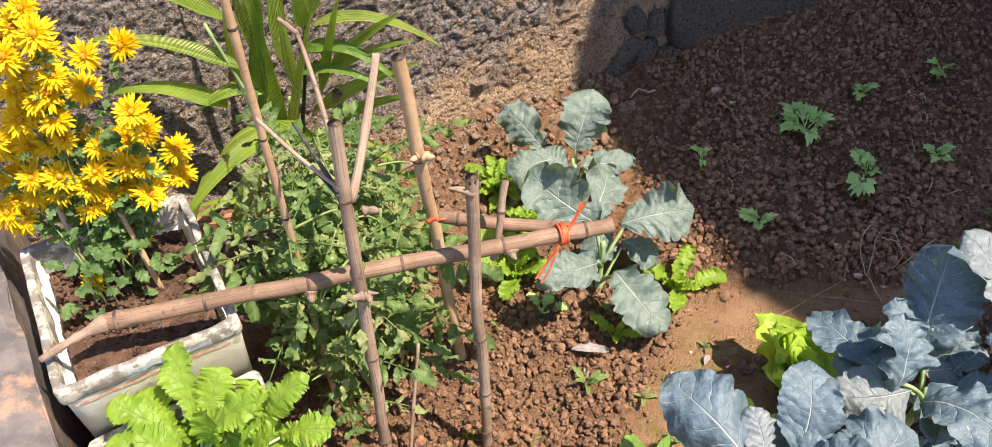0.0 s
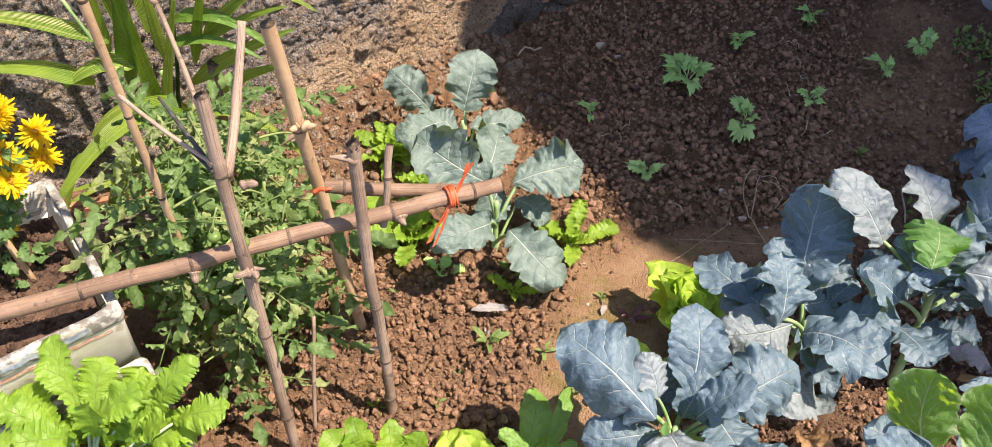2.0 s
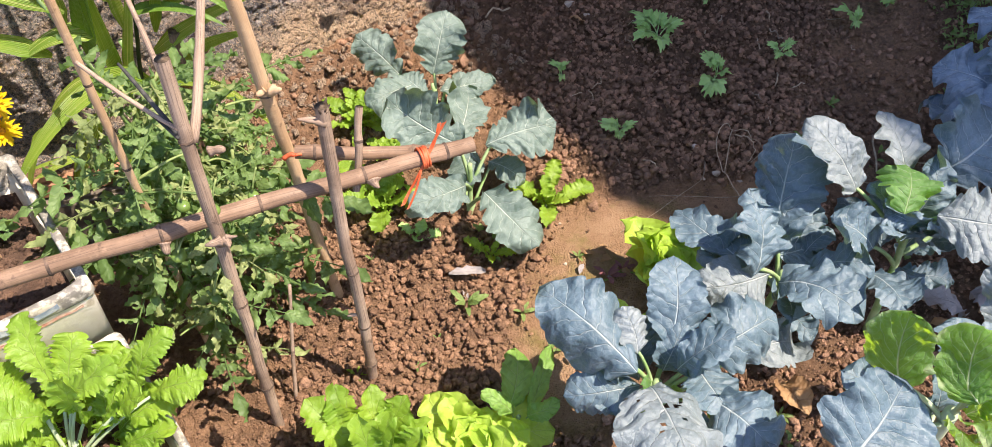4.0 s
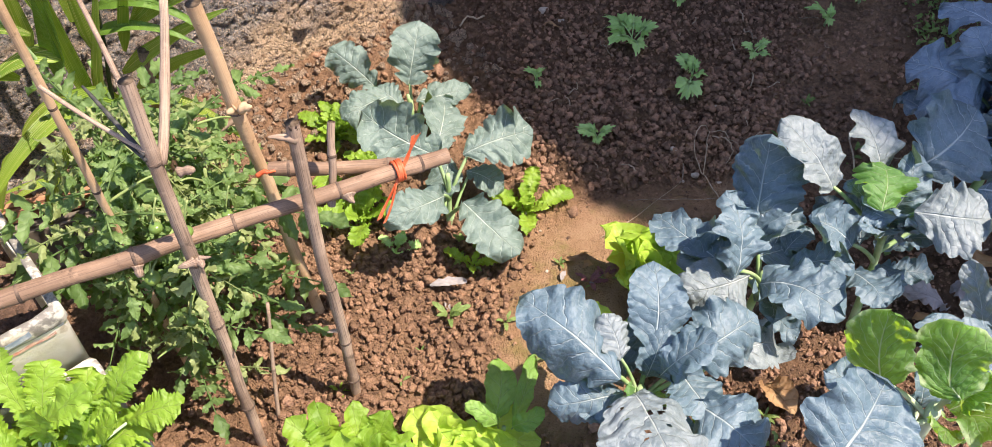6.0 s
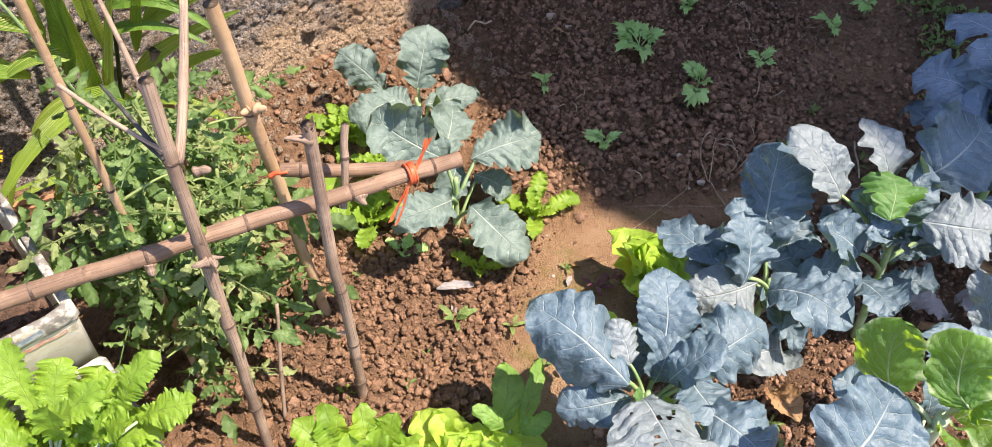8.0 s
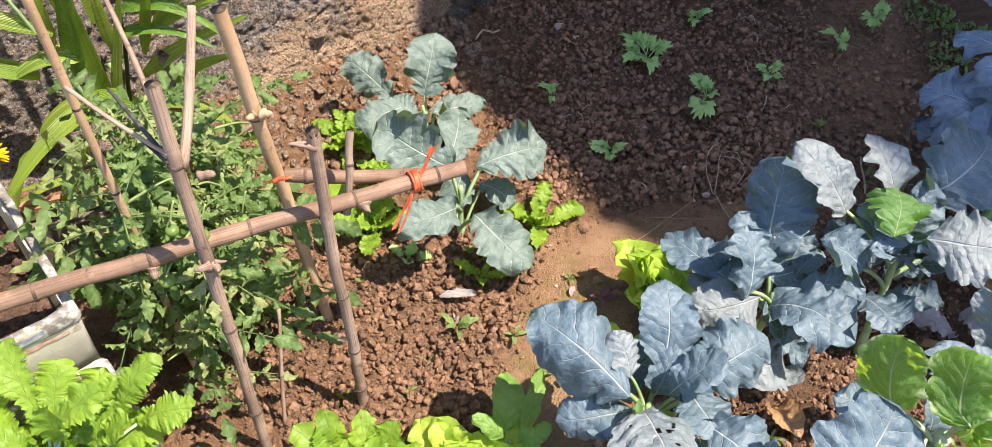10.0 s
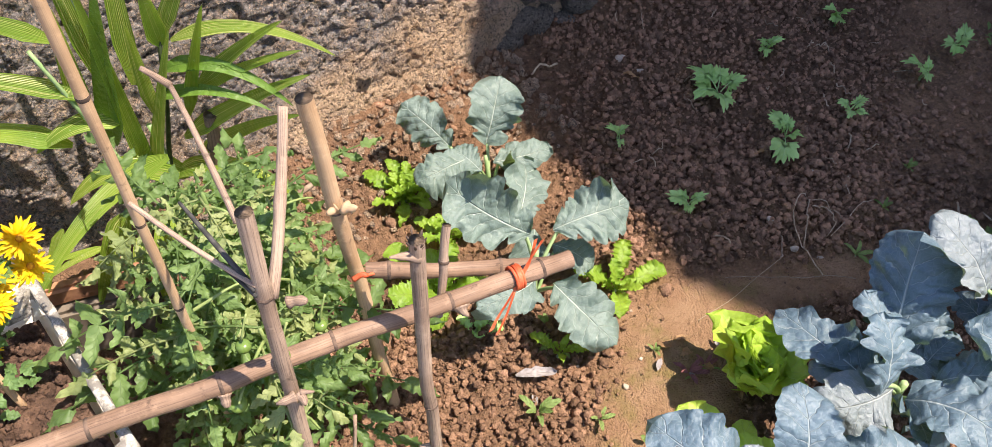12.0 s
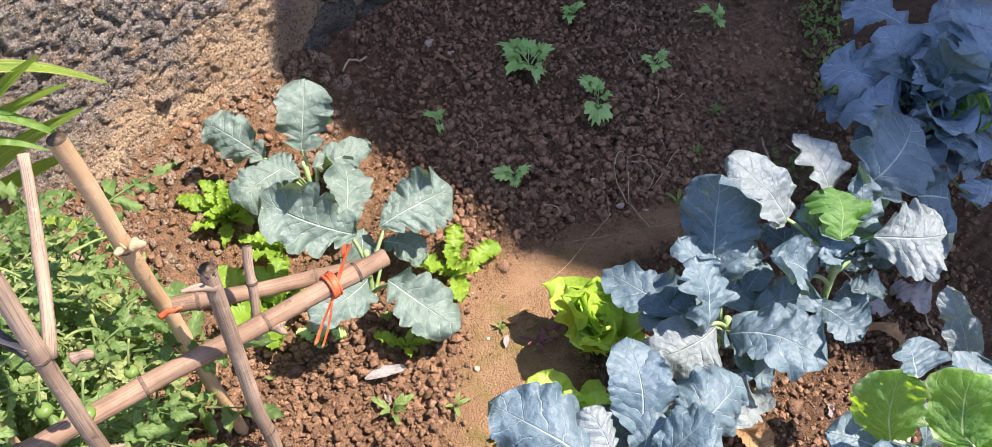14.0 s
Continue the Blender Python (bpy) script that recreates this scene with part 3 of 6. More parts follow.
def leafy(name, foot, crown, table, mat, kind, label, category, stem_mat=M_STEM_PALE, stem_r=0.012, group="", seed=0, special=None, face=(0.05, -0.45, 0.9), arch=0.16, wave=0.15, cup=0.02, inner=0, inner_mat=None, inner_len=(0.07, 0.145), ratio=0.62, fold=0.22):
    """A plant with one stem and single leaves, each given by base, tip and width."""
    plant = thing(name, foot, label, category, group)
    stem = curve_points(foot, crown, 10, 0, None, 0.008, seed)
    part("stem", tube_mesh("stem", stem, np.linspace(stem_r * 1.1, stem_r * 0.75, 10), stem_mat, 10, 0.12), plant)
    special = special or {}
    for k, (bx, by, bz, tx, ty, tz, w) in enumerate(table):
        opt = {"mat": mat, "kind": kind, "face": face, "arch": arch * RNG.uniform(0.6, 1.4), "wave": wave, "cup": cup + fold * RNG.uniform(-1.0, 0.7), "label": "", "holes": 0}
        opt.update(special.get(k, {}))
        base, tip = Vector((bx, by, bz)), Vector((tx, ty, tz))
        me = leaf("leaf", (tip - base).length * 1.08, w * 1.12, opt["mat"], opt["kind"], seed * 50 + k, opt["arch"], opt["cup"], opt["wave"], RNG.uniform(-0.25, 0.25), opt["holes"])
        lf = part("leaf", me, plant, aim(base, tip, opt["face"]), opt["label"])
        near = stem[min(range(10), key=lambda i: abs(stem[i][2] - max(foot[2], bz - 0.10)))]
        stalk = curve_points(near, base + (tip - base) * 0.1, 9, 0.012, None, 0.0)
        part("leaf_stalk", tube_mesh("leaf_stalk", stalk, np.linspace(0.0052, 0.0036, 9) * min(1.0, w / 0.08), stem_mat, 7), plant)
    for k in range(inner):
        az, el = k * 2.4 + seed, RNG.uniform(0.1, 1.15)
        way = Vector((math.cos(az) * math.cos(el), math.sin(az) * math.cos(el), math.sin(el)))
        low = Vector(crown) + Vector((0, 0, RNG.uniform(-0.14, 0.0))) + way * 0.03
        L = RNG.uniform(*inner_len)
        me = leaf("leaf", L, L * ratio, mat if k % 3 else (inner_mat or M_BROC_GREEN), kind, seed * 50 + 30 + k, 0.16, 0.12, 0.17)
        part("leaf", me, plant, aim(low + way * 0.02, low + way, (-way.x, -way.y - 0.2, 1)))
    return plant


# ---- the ground ----
def trodden(x, y):
    """How far the soil is trodden flat: the path between the plots."""
    def seg(ax, ay, bx, by, r):
        t = np.clip(((x - ax) * (bx - ax) + (y - ay) * (by - ay)) / ((bx - ax) ** 2 + (by - ay) ** 2), 0, 1)
        d = np.hypot(x - ax - t * (bx - ax), y - ay - t * (by - ay))
        return np.exp(-(d / r) ** 4)
    m = np.maximum(seg(0.40, 0.80, 0.56, 1.12, 0.135), seg(0.52, 1.16, 0.74, 1.22, 0.085))
    m = np.maximum(m, 0.75 * seg(0.78, 1.24, 1.12, 1.27, 0.06))
    return np.maximum(m, 0.8 * seg(1.30, 1.40, 1.75, 2.10, 0.16))


def worley(x, y, scale, seed):
    """Nearest and second nearest distance to scattered points, in cells, and the nearest one's random number."""
    px, py = x * scale + 500.0, y * scale + 500.0
    ix, iy = np.floor(px).astype(np.int64), np.floor(py).astype(np.int64)
    d1, d2, tone = np.full(len(x), 9.0), np.full(len(x), 9.0), np.zeros(len(x))
    for dx in (-1, 0, 1):
        for dy in (-1, 0, 1):
            cx, cy = ix + dx, iy + dy
            nil = np.zeros_like(cx)
            d = np.hypot(cx + 0.5 + 0.45 * lattice(cx, cy, nil, seed) - px, cy + 0.5 + 0.45 * lattice(cx, cy, nil + 1, seed) - py)
            nearer = d < d1
            d2 = np.where(nearer, d1, np.minimum(d2, d))
            tone = np.where(nearer, 0.5 + 0.5 * lattice(cx, cy, nil + 2, seed), tone)
            d1 = np.minimum(d1, d)
    return d1, d2, tone


def crumbs(x, y, scale, seed):
    """Relief of packed round crumbs, 0 to 1."""
    d1, _, tone = worley(x, y, scale, seed)
    return np.sqrt(np.clip(1 - (d1 / 0.62) ** 2, 0, 1)) * (0.25 + 0.75 * tone)


def ground_height(x, y):
    p = np.stack([x, y, np.zeros_like(x)], 1)
    tr = trodden(x, y)
    wob = vnoise(p, 3.0, 3, 2) * 0.05
    bed = smooth(x + wob, 0.42, 0.62) * (1 - smooth(x + wob, 1.22, 1.42)) * smooth(y + wob, 1.30, 1.42) * (1 - smooth(y, 2.7, 2.9))
    left = (1 - smooth(x + wob, 0.20, 0.34)) * smooth(y, 0.4, 0.6) * (1 - smooth(y, 1.5, 2.0))
    wall_line = 1.93 + (x + 0.034) * 0.54 - y
    mound = np.exp(-np.clip(wall_line, 0, None) / 0.16) * (0.05 + 0.03 * vnoise(p, 4, 8))
    inside = smooth(x, -2, -1.4) * (1 - smooth(x, 2.6, 3.2)) * smooth(y, -1.5, -0.8) * (1 - smooth(y, 3.0, 3.6))
    rough = vnoise(p, 14, 11, 2) * 0.013 + vnoise(p, 34, 17) * 0.008 + 0.016 * crumbs(x, y, 46, 18) + 0.010 * crumbs(x + 0.003, y, 88, 19) - 0.010
    fine = vnoise(p, 9, 23, 2) * 0.004 + vnoise(p, 60, 29) * 0.0012
    return (0.022 * bed + 0.012 * left + mound + rough * (1 - tr) + fine * tr - 0.006) * inside


def stretch(lo, hi, step, far):
    core = np.arange(lo, hi + step / 2, step)
    grow = step * 1.35 ** np.arange(1, 36)
    out = np.cumsum(grow)
    out = out[out < far]
    return np.concatenate([lo - out[::-1], core, hi + out])


gx, gy = stretch(-0.7, 1.95, 0.0056, 400), stretch(0.55, 2.45, 0.0056, 400)
GX, GY = np.meshgrid(gx, gy, indexing="xy")
px, py = GX.ravel(), GY.ravel()
pz = ground_height(px, py)
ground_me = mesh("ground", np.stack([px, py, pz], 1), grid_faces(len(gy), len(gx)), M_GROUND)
layer = ground_me.attributes.new("trodden", "FLOAT", "POINT")
layer.data.foreach_set("value", (trodden(px, py) * (1 - smooth(px, 1.0, 1.25))).astype(np.float32))
# mask for shade put into the ground colour: dug bed and broccoli plot
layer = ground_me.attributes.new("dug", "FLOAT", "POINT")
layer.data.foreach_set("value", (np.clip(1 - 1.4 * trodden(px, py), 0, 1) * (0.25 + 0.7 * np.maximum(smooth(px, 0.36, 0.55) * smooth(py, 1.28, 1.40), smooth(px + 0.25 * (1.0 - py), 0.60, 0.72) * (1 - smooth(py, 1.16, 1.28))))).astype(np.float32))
ground = tagged(new("ground", ground_me), "red-brown garden soil with a trodden earth path", "soil", kind="structure")


def ball(level):
    bm = bmesh.new()
    bmesh.ops.create_icosphere(bm, subdivisions=level, radius=1.0)
    v = np.array([x.co[:] for x in bm.verts])
    f = np.array([[l.index for l in x.verts] for x in bm.faces])
    bm.free()
    return v, f


BALL = {k: ball(k) for k in (1, 2, 3)}


def lump(level, seed, rough=0.35):
    v, f = BALL[level]
    r = 1 + rough * vnoise(v, 1.3, seed, 2) + rough * 0.65 * vnoise(v, 3.1, seed + 5)
    rng = np.random.default_rng(seed + 3)
    v = v * r[:, None]
    for k in range(6):
        n = rng.normal(size=3)
        n /= np.linalg.norm(n)
        v = v - n * np.clip(v @ n - rng.uniform(0.5, 0.8), 0, None)[:, None]
    return v * np.random.default_rng(seed).uniform(0.75, 1.15, 3), f


def scatter(name, spots, sizes, level, mat, seed, label, category, sink=0.25, flat=False):
    """Many lumps of soil, each its own closed shape, joined."""
    rng = np.random.default_rng(seed)
    shapes = [lump(level, seed * 31 + k, 0.55) for k in range(10)]
    pick = rng.integers(0, 10, len(spots))
    V, F, off = [], [], 0
    for k in range(10):
        ids = np.nonzero(pick == k)[0]
        if not len(ids):
            continue
        v, f = shapes[k]
        a, b, c = rng.uniform(0, 6.28, (3, len(ids)))
        ca, sa, cb, sb, cc, sc = np.cos(a), np.sin(a), np.cos(b), np.sin(b), np.cos(c), np.sin(c)
        one, nil = np.ones_like(a), np.zeros_like(a)
        rz = np.stack([ca, -sa, nil, sa, ca, nil, nil, nil, one], 1).reshape(-1, 3, 3)
        ry = np.stack([cb, nil, sb, nil, one, nil, -sb, nil, cb], 1).reshape(-1, 3, 3)
        rx = np.stack([one, nil, nil, nil, cc, -sc, nil, sc, cc], 1).reshape(-1, 3, 3)
        m = rz @ ry @ rx
        w = np.einsum("nij,kj->nki", m, v) * sizes[ids][:, None, None]
        w += spots[ids][:, None, :]
        V.append(w.reshape(-1, 3))
        F.append((f[None] + (np.arange(len(ids)) * len(v))[:, None, None] + off).reshape(-1, 3))
        off += len(ids) * len(v)
    me = mesh(name, np.concatenate(V), np.concatenate(F), mat, flat=flat)
    return tagged(new(name, me), label, category, kind="stuff")


def soil_spots(count, x0, x1, y0, y1, seed, keep):
    rng = np.random.default_rng(seed)
    x, y = rng.uniform(x0, x1, count), rng.uniform(y0, y1, count)
    ok = rng.uniform(0, 1, count) < keep(x, y) * (y < 1.95 + (x + 0.034) * 0.54)
    x, y = x[ok], y[ok]
    return np.stack([x, y, ground_height(x, y)], 1), rng


def loose(x, y):
    p = np.stack([x, y, np.zeros_like(x)], 1)
    return np.clip(1 - 1.25 * trodden(x, y), 0.015, 1) * (0.55 + 0.45 * vnoise(p, 6, 41))


def dug(x, y):
    return smooth(x, 0.36, 0.55) * smooth(y, 1.28, 1.40) * (1 - 0.75 * smooth(x - 0.12 * y, 1.10, 1.35))


def moist_shade(x, y):
    """The broccoli plot, its ground darkened to stand in for shade under the leaves."""
    return smooth(x + 0.25 * (1.0 - y), 0.60, 0.72) * (1 - smooth(y, 1.16, 1.28)) * np.clip(1 - 1.5 * trodden(x, y), 0, 1)


def clods(name, count, box, seed, keep, lo, hi, power, level, mat, lift, label):
    spots, rng = soil_spots(count, *box, seed, keep)
    sizes = lo + (hi - lo) * rng.uniform(0, 1, len(spots)) ** power
    spots[:, 2] += sizes * lift + 0.004 * rng.uniform(-0.5, 1, len(spots))
    scatter(name, spots, sizes, level, mat, seed + 2, label, "soil", flat=level < 2)


clods("soil_clods", 6400, (0.36, 1.9, 1.26, 1.74), 5, lambda x, y: dug(x, y) * (0.8 + 0.2 * loose(x, y)), 0.0040, 0.0112, 1.9, 2, M_CLOD_DUG, 0.6, "loose dark red-brown clods of the dug bed")
clods("soil_clods", 11500, (0.36, 1.9, 1.74, 2.75), 15, lambda x, y: dug(x, y) * (0.8 + 0.2 * loose(x, y)), 0.0040, 0.0115, 1.9, 1, M_CLOD_DUG, 0.6, "loose dark clods of the dug bed by the wall")
clods("soil_crumbs", 9000, (0.36, 1.95, 1.26, 2.75), 25, lambda x, y: 0.35 + 0.65 * dug(x, y), 0.0018, 0.0045, 1.5, 1, M_CLOD_DUG, 0.9, "fine dark crumbs of the dug bed")
clods("soil_clods", 4500, (-0.35, 1.95, 0.55, 2.4), 7, lambda x, y: loose(x, y) * (1 - dug(x, y)) * (1 - moist_shade(x, y)), 0.0032, 0.0115, 2.2, 2, M_CLOD, 0.55, "loose red-brown clods of garden soil")
clods("soil_crumbs", 19000, (-0.35, 1.7, 0.55, 1.8), 6, lambda x, y: np.clip(loose(x, y) + 0.04, 0, 1) * (1 - moist_shade(x, y)), 0.0014, 0.0044, 1.6, 1, M_CLOD, 0.8, "fine brown crumbs of garden soil")
clods("soil_clods", 5000, (0.55, 1.95, 0.5, 1.35), 9, lambda x, y: moist_shade(x, y) * (1 - 0.5 * smooth(x, 1.1, 1.35)), 0.0032, 0.0105, 2.2, 2, M_CLOD_DUG, 0.55, "dark clods under the broccoli")
clods("soil_crumbs", 6000, (0.55, 1.7, 0.5, 1.35), 10, moist_shade, 0.0016, 0.0044, 1.5, 1, M_CLOD_DUG, 0.9, "fine crumbs under the broccoli")
clods("soil_clods", 3500, (-0.20, 0.46, 0.62, 1.30), 11, lambda x, y: np.clip(1.1 - 1.4 * trodden(x, y), 0.0, 1), 0.0040, 0.0125, 2.0, 2, M_CLOD, 0.45, "crumbly red-brown clods round the posts")
clods("large_clods", 520, (-0.3, 1.5, 0.6, 2.5), 8, loose, 0.009, 0.017, 1.6, 2, M_CLOD_DUG, 0.35, "large lumps of red-brown soil")

# ---- the stone wall ----
WALL_AT, WALL_DIR = Vector((-0.034, 1.93, 0)), Vector((0.88, 0.475, 0)).normalized()
WALL_OUT = Vector((WALL_DIR.y, -WALL_DIR.x, 0))


def on_wall(u, out, z):
    return WALL_AT + WALL_DIR * u + WALL_OUT * out + Vector((0, 0, z))


def wall_relief(u, z):
    p = np.stack([u, z, np.zeros_like(u)], 1)
    # stones of two sizes with recessed joints, pitted all over
    wob = 0.02 * vnoise(p, 16, 60, 2)
    d1, d2, tone = worley(u + wob, (z + wob) * 1.3, 9.5, 61)
    joint = smooth(d2 - d1, 0.0, 0.16)
    r = (0.0045 * joint + 0.006 * tone - 0.008) * (0.4 + 0.6 * smooth(u + 0.25 * vnoise(p, 3, 59), -0.5, 0.0))
    e1, e2, small = worley(u - wob, z, 26, 67)
    r += 0.002 * smooth(e2 - e1, 0.0, 0.25) + 0.0025 * small
    r += 0.0015 * vnoise(p, 20, 62, 3) + 0.0022 * vnoise(p * np.array([1.5, 1.0, 1.0]), 70, 64, 2) + 0.0055 * np.abs(vnoise(p * np.array([1.4, 1.0, 1.0]), 95, 65))
    r -= 0.006 * smooth(vnoise(p, 55, 66, 1), 0.58, 0.72)
    foot = np.exp(-np.clip(z, 0, None) / 0.10) * (0.055 + 0.04 * vnoise(p, 5, 63))
    return r + foot * (1 - smooth(u, 0.15, 0.6))


def wall_tone(u, z):
    """Random number of the stone at each place of the wall's face."""
    p = np.stack([u, z, np.zeros_like(u)], 1)
    wob = 0.02 * vnoise(p, 16, 60, 2)
    return 0.65 * worley(u + wob, (z + wob) * 1.3, 9.5, 61)[2] + 0.35 * worley(u - wob, z, 26, 67)[2]


wu, wz = np.arange(-1.45, 1.75, 0.0052), np.arange(-0.12, 0.94, 0.0052)
U, Z = np.meshgrid(wu, wz, indexing="xy")
rel = wall_relief(U.ravel(), Z.ravel())
face_pts = np.array(WALL_AT)[None] + U.ravel()[:, None] * np.array(WALL_DIR) + rel[:, None] * np.array(WALL_OUT) + Z.ravel()[:, None] * np.array([0, 0, 1.0])
# closed slab: rough face, plain back
rows, cols = len(wz), len(wu)
back = face_pts - rel[:, None] * np.array(WALL_OUT) - 0.35 * np.array(WALL_OUT)
bi = [0, cols - 1, (rows - 1) * cols, rows * cols - 1]
verts = np.concatenate([face_pts, back[bi]])
n0 = rows * cols
faces = [tuple(f) for f in grid_faces(rows, cols)]
faces += [(n0 + 1, n0, n0 + 2, n0 + 3)]
faces += [tuple(range((rows - 1) * cols, rows * cols)) + (n0 + 3, n0 + 2)]
faces += [tuple(range(0, n0, cols))[::-1] + (n0, n0 + 2)]
faces += [tuple(range(cols - 1, n0, cols)) + (n0 + 3, n0 + 1)]
wall_me = mesh("wall_north", verts, faces, M_STONE)
layer = wall_me.attributes.new("tone", "FLOAT", "POINT")
layer.data.foreach_set("value", np.concatenate([wall_tone(U.ravel(), Z.ravel()), np.full(4, 0.5)]).astype(np.float32))
wall = tagged(new("wall_north", wall_me), "rough weathered rubble stone wall with dark lichen, ochre at its foot", "stone wall", kind="structure")


def stone_mesh(seed, mat, angular=0.3):
    v, f = lump(3, seed, angular)
    return mesh("stone", v, f, mat)


stone_shapes = [stone_mesh(200 + k, M_STONE, 0.38) for k in range(8)]
srng = np.random.default_rng(21)
for k in range(95):
    u = srng.uniform(-0.85, 0.62)
    z = 0.02 + 0.62 * srng.uniform(0, 1) ** 1.4
    size = srng.uniform(0.016, 0.042)
    out = float(wall_relief(np.array([u]), np.array([z]))[0]) - size * 0.9
    m = Matrix.Translation(on_wall(u, out, z)) @ Euler(srng.uniform(0, 6.28, 3)).to_matrix().to_4x4() @ Matrix.Diagonal((size * srng.uniform(1, 1.6), size, size * srng.uniform(0.6, 1), 1))
    part("stone", stone_shapes[k % 8], wall, m)


def slab_stone(seed, power, rough):
    v, f = BALL[3]
    v = np.sign(v) * np.abs(v) ** power
    return mesh("stone", v * (1 + rough * vnoise(v, 1.6, seed, 2))[:, None], f, M_STONE_DARK)


WALL_SLABS = ((0.99, 0.175, 0.37, 0.05, 0.155, -1.5, 0), (0.85, 0.005, 0.075, 0.045, 0.03, 4, 1), (0.49, 0.076, 0.055, 0.03, 0.032, -38, 2), (0.555, 0.045, 0.035, 0.03, 0.055, 18, 2),
              (0.44, 0.02, 0.05, 0.03, 0.03, -15, 2), (0.572, 0.15, 0.026, 0.025, 0.05, 8, 1), (0.67, 0.01, 0.065, 0.04, 0.03, 10, 2), (1.05, 0.0, 0.09, 0.04, 0.03, 0, 1), (0.50, 0.18, 0.035, 0.025, 0.045, -25, 2))
slab_shapes = [slab_stone(260 + k, (0.38, 0.6, 0.7)[k], (0.06, 0.16, 0.22)[k]) for k in range(3)]
for u, z, sx, sy, sz, turn, kind in WALL_SLABS:
    m = Matrix.Translation(on_wall(u, 0.012, z)) @ Matrix((WALL_DIR, WALL_OUT, Vector((0, 0, 1)))).transposed().to_4x4() @ pose(0, 0, 0, 0, turn, 0) @ Matrix.Diagonal((sx, sy, sz, 1))
    part("stone", slab_shapes[kind], wall, m, "dark smooth stone in the wall")

# rubble fallen at the foot of the wall
spots = []
for k in range(900):
    u, d = srng.uniform(-0.6, 0.42), 0.02 + 0.34 * srng.uniform(0, 1) ** 1.6
    q = on_wall(u, d + 0.03, 0)
    spots.append((q.x, q.y, float(ground_height(np.array([q.x]), np.array([q.y]))[0])))
spots = np.array(spots)
sizes = srng.uniform(0.003, 0.016, len(spots)) * srng.uniform(0.4, 1.1, len(spots))
scatter("wall_rubble", spots + np.array([0, 0, 0.004]), sizes, 2, M_STONE, 12, "small ochre rubble fallen at the wall's foot", "rubble")

# the neighbouring house that shades the dug bed
CORNER = Vector((0.654, 1.269, 0)) + SUN * (6.0 / SUN.z)
EDGE_DIR, EDGE_OUT = Vector((0.507, -0.862, 0)).normalized(), Vector((0.862, 0.507, 0)).normalized()
TURN_DIR, TURN_OUT = Vector((0.743, -0.669, 0)).normalized(), Vector((0.669, 0.743, 0)).normalized()


def block(name, a, along, out, length, depth, height, mat, start=0.0):
    c = [a + along * (start + s * length) + out * (d * depth) + Vector((0, 0, h - a.z)) for s in (0, 1) for d in (0, 1) for h in (-0.3, height)]
    f = [(0, 1, 3, 2), (4, 6, 7, 5), (0, 4, 5, 1), (2, 3, 7, 6), (1, 5, 7, 3), (0, 2, 6, 4)]
    return mesh(name, [tuple(p) for p in c], f, mat, flat=True)


tagged(new("wall_house_1", block("wall_house_1", CORNER, EDGE_DIR, EDGE_OUT, 4.0, 0.25, 6.0, M_HOUSE, -4.0)), "plain rendered side wall of the neighbouring house", "wall", kind="structure")
tagged(new("wall_house_2", block("wall_house_2", CORNER, TURN_DIR, TURN_OUT, 4.56, 0.25, 6.0, M_HOUSE, -0.06)), "plain rendered side wall of the neighbouring house past its corner", "wall", kind="structure")

# ---- concrete ledge and boxes ----
BOX_U, BOX_V = Vector((0.859, 0.512, 0)), Vector((-0.512, 0.859, 0))
BOX_TURN = math.degrees(math.atan2(0.512, 0.859))


def slab():
    xs, ys = np.linspace(-0.55, 0, 34), np.linspace(-0.5, 0.95, 70)
    X, Y = np.meshgrid(xs, ys)
    p = np.stack([X.ravel(), Y.ravel(), np.zeros(X.size)], 1)
    top = 0.448 + 0.003 * vnoise(p, 12, 71, 3) - 0.010 * np.exp(-np.abs(p[:, 0]) / 0.006) * (1 + 0.6 * vnoise(p, 30, 72))
    p[:, 2] = top
    p[:, 0] += 0.006 * vnoise(p, 14, 73) * (p[:, 0] > -0.02)
    n = len(p)
    low = p[[33, 33 + 34 * 69, 34 * 69, 0]].copy()
    low[:, 2] = -0.1
    f = [tuple(q) for q in grid_faces(70, 34)]
    f += [tuple(range(33, n, 34))[::-1] + (n, n + 1), tuple(range(0, 34)) + (n, n + 3), tuple(range(34 * 69, n))[::-1] + (n + 2, n + 1), tuple(range(0, n, 34)) + (n + 2, n + 3)]
    return mesh("ledge", np.concatenate([p, low]), f, M_CONCRETE, flat=True)


ledge = tagged(new("concrete_ledge", slab()), "worn pinkish-grey concrete ledge beside the boxes", "ledge", kind="structure")
ledge.matrix_basis = Matrix.Translation((-0.672, 0.624, 0)) @ pose(0, 0, 0, 0, 0, BOX_TURN + 2.4)


def rounded(hx, hy, r, z, seg=5):
    pts = []
    for cx, cy, a0 in ((hx - r, hy - r, 0), (r - hx, hy - r, 90), (r - hx, r - hy, 180), (hx - r, r - hy, 270)):
        for k in range(seg + 1):
            a = radians(a0 + 90 * k / seg)
            pts.append((cx + r * math.cos(a), cy + r * math.sin(a), z))
    return pts


def dense(loop, n):
    """Resamples a closed loop of points evenly."""
    p = np.array(loop + loop[:1])
    d = np.concatenate([[0], np.cumsum(np.linalg.norm(np.diff(p, axis=0), axis=1))])
    t = np.linspace(0, d[-1], n, endpoint=False)
    return np.stack([np.interp(t, d, p[:, k]) for k in range(3)], 1)


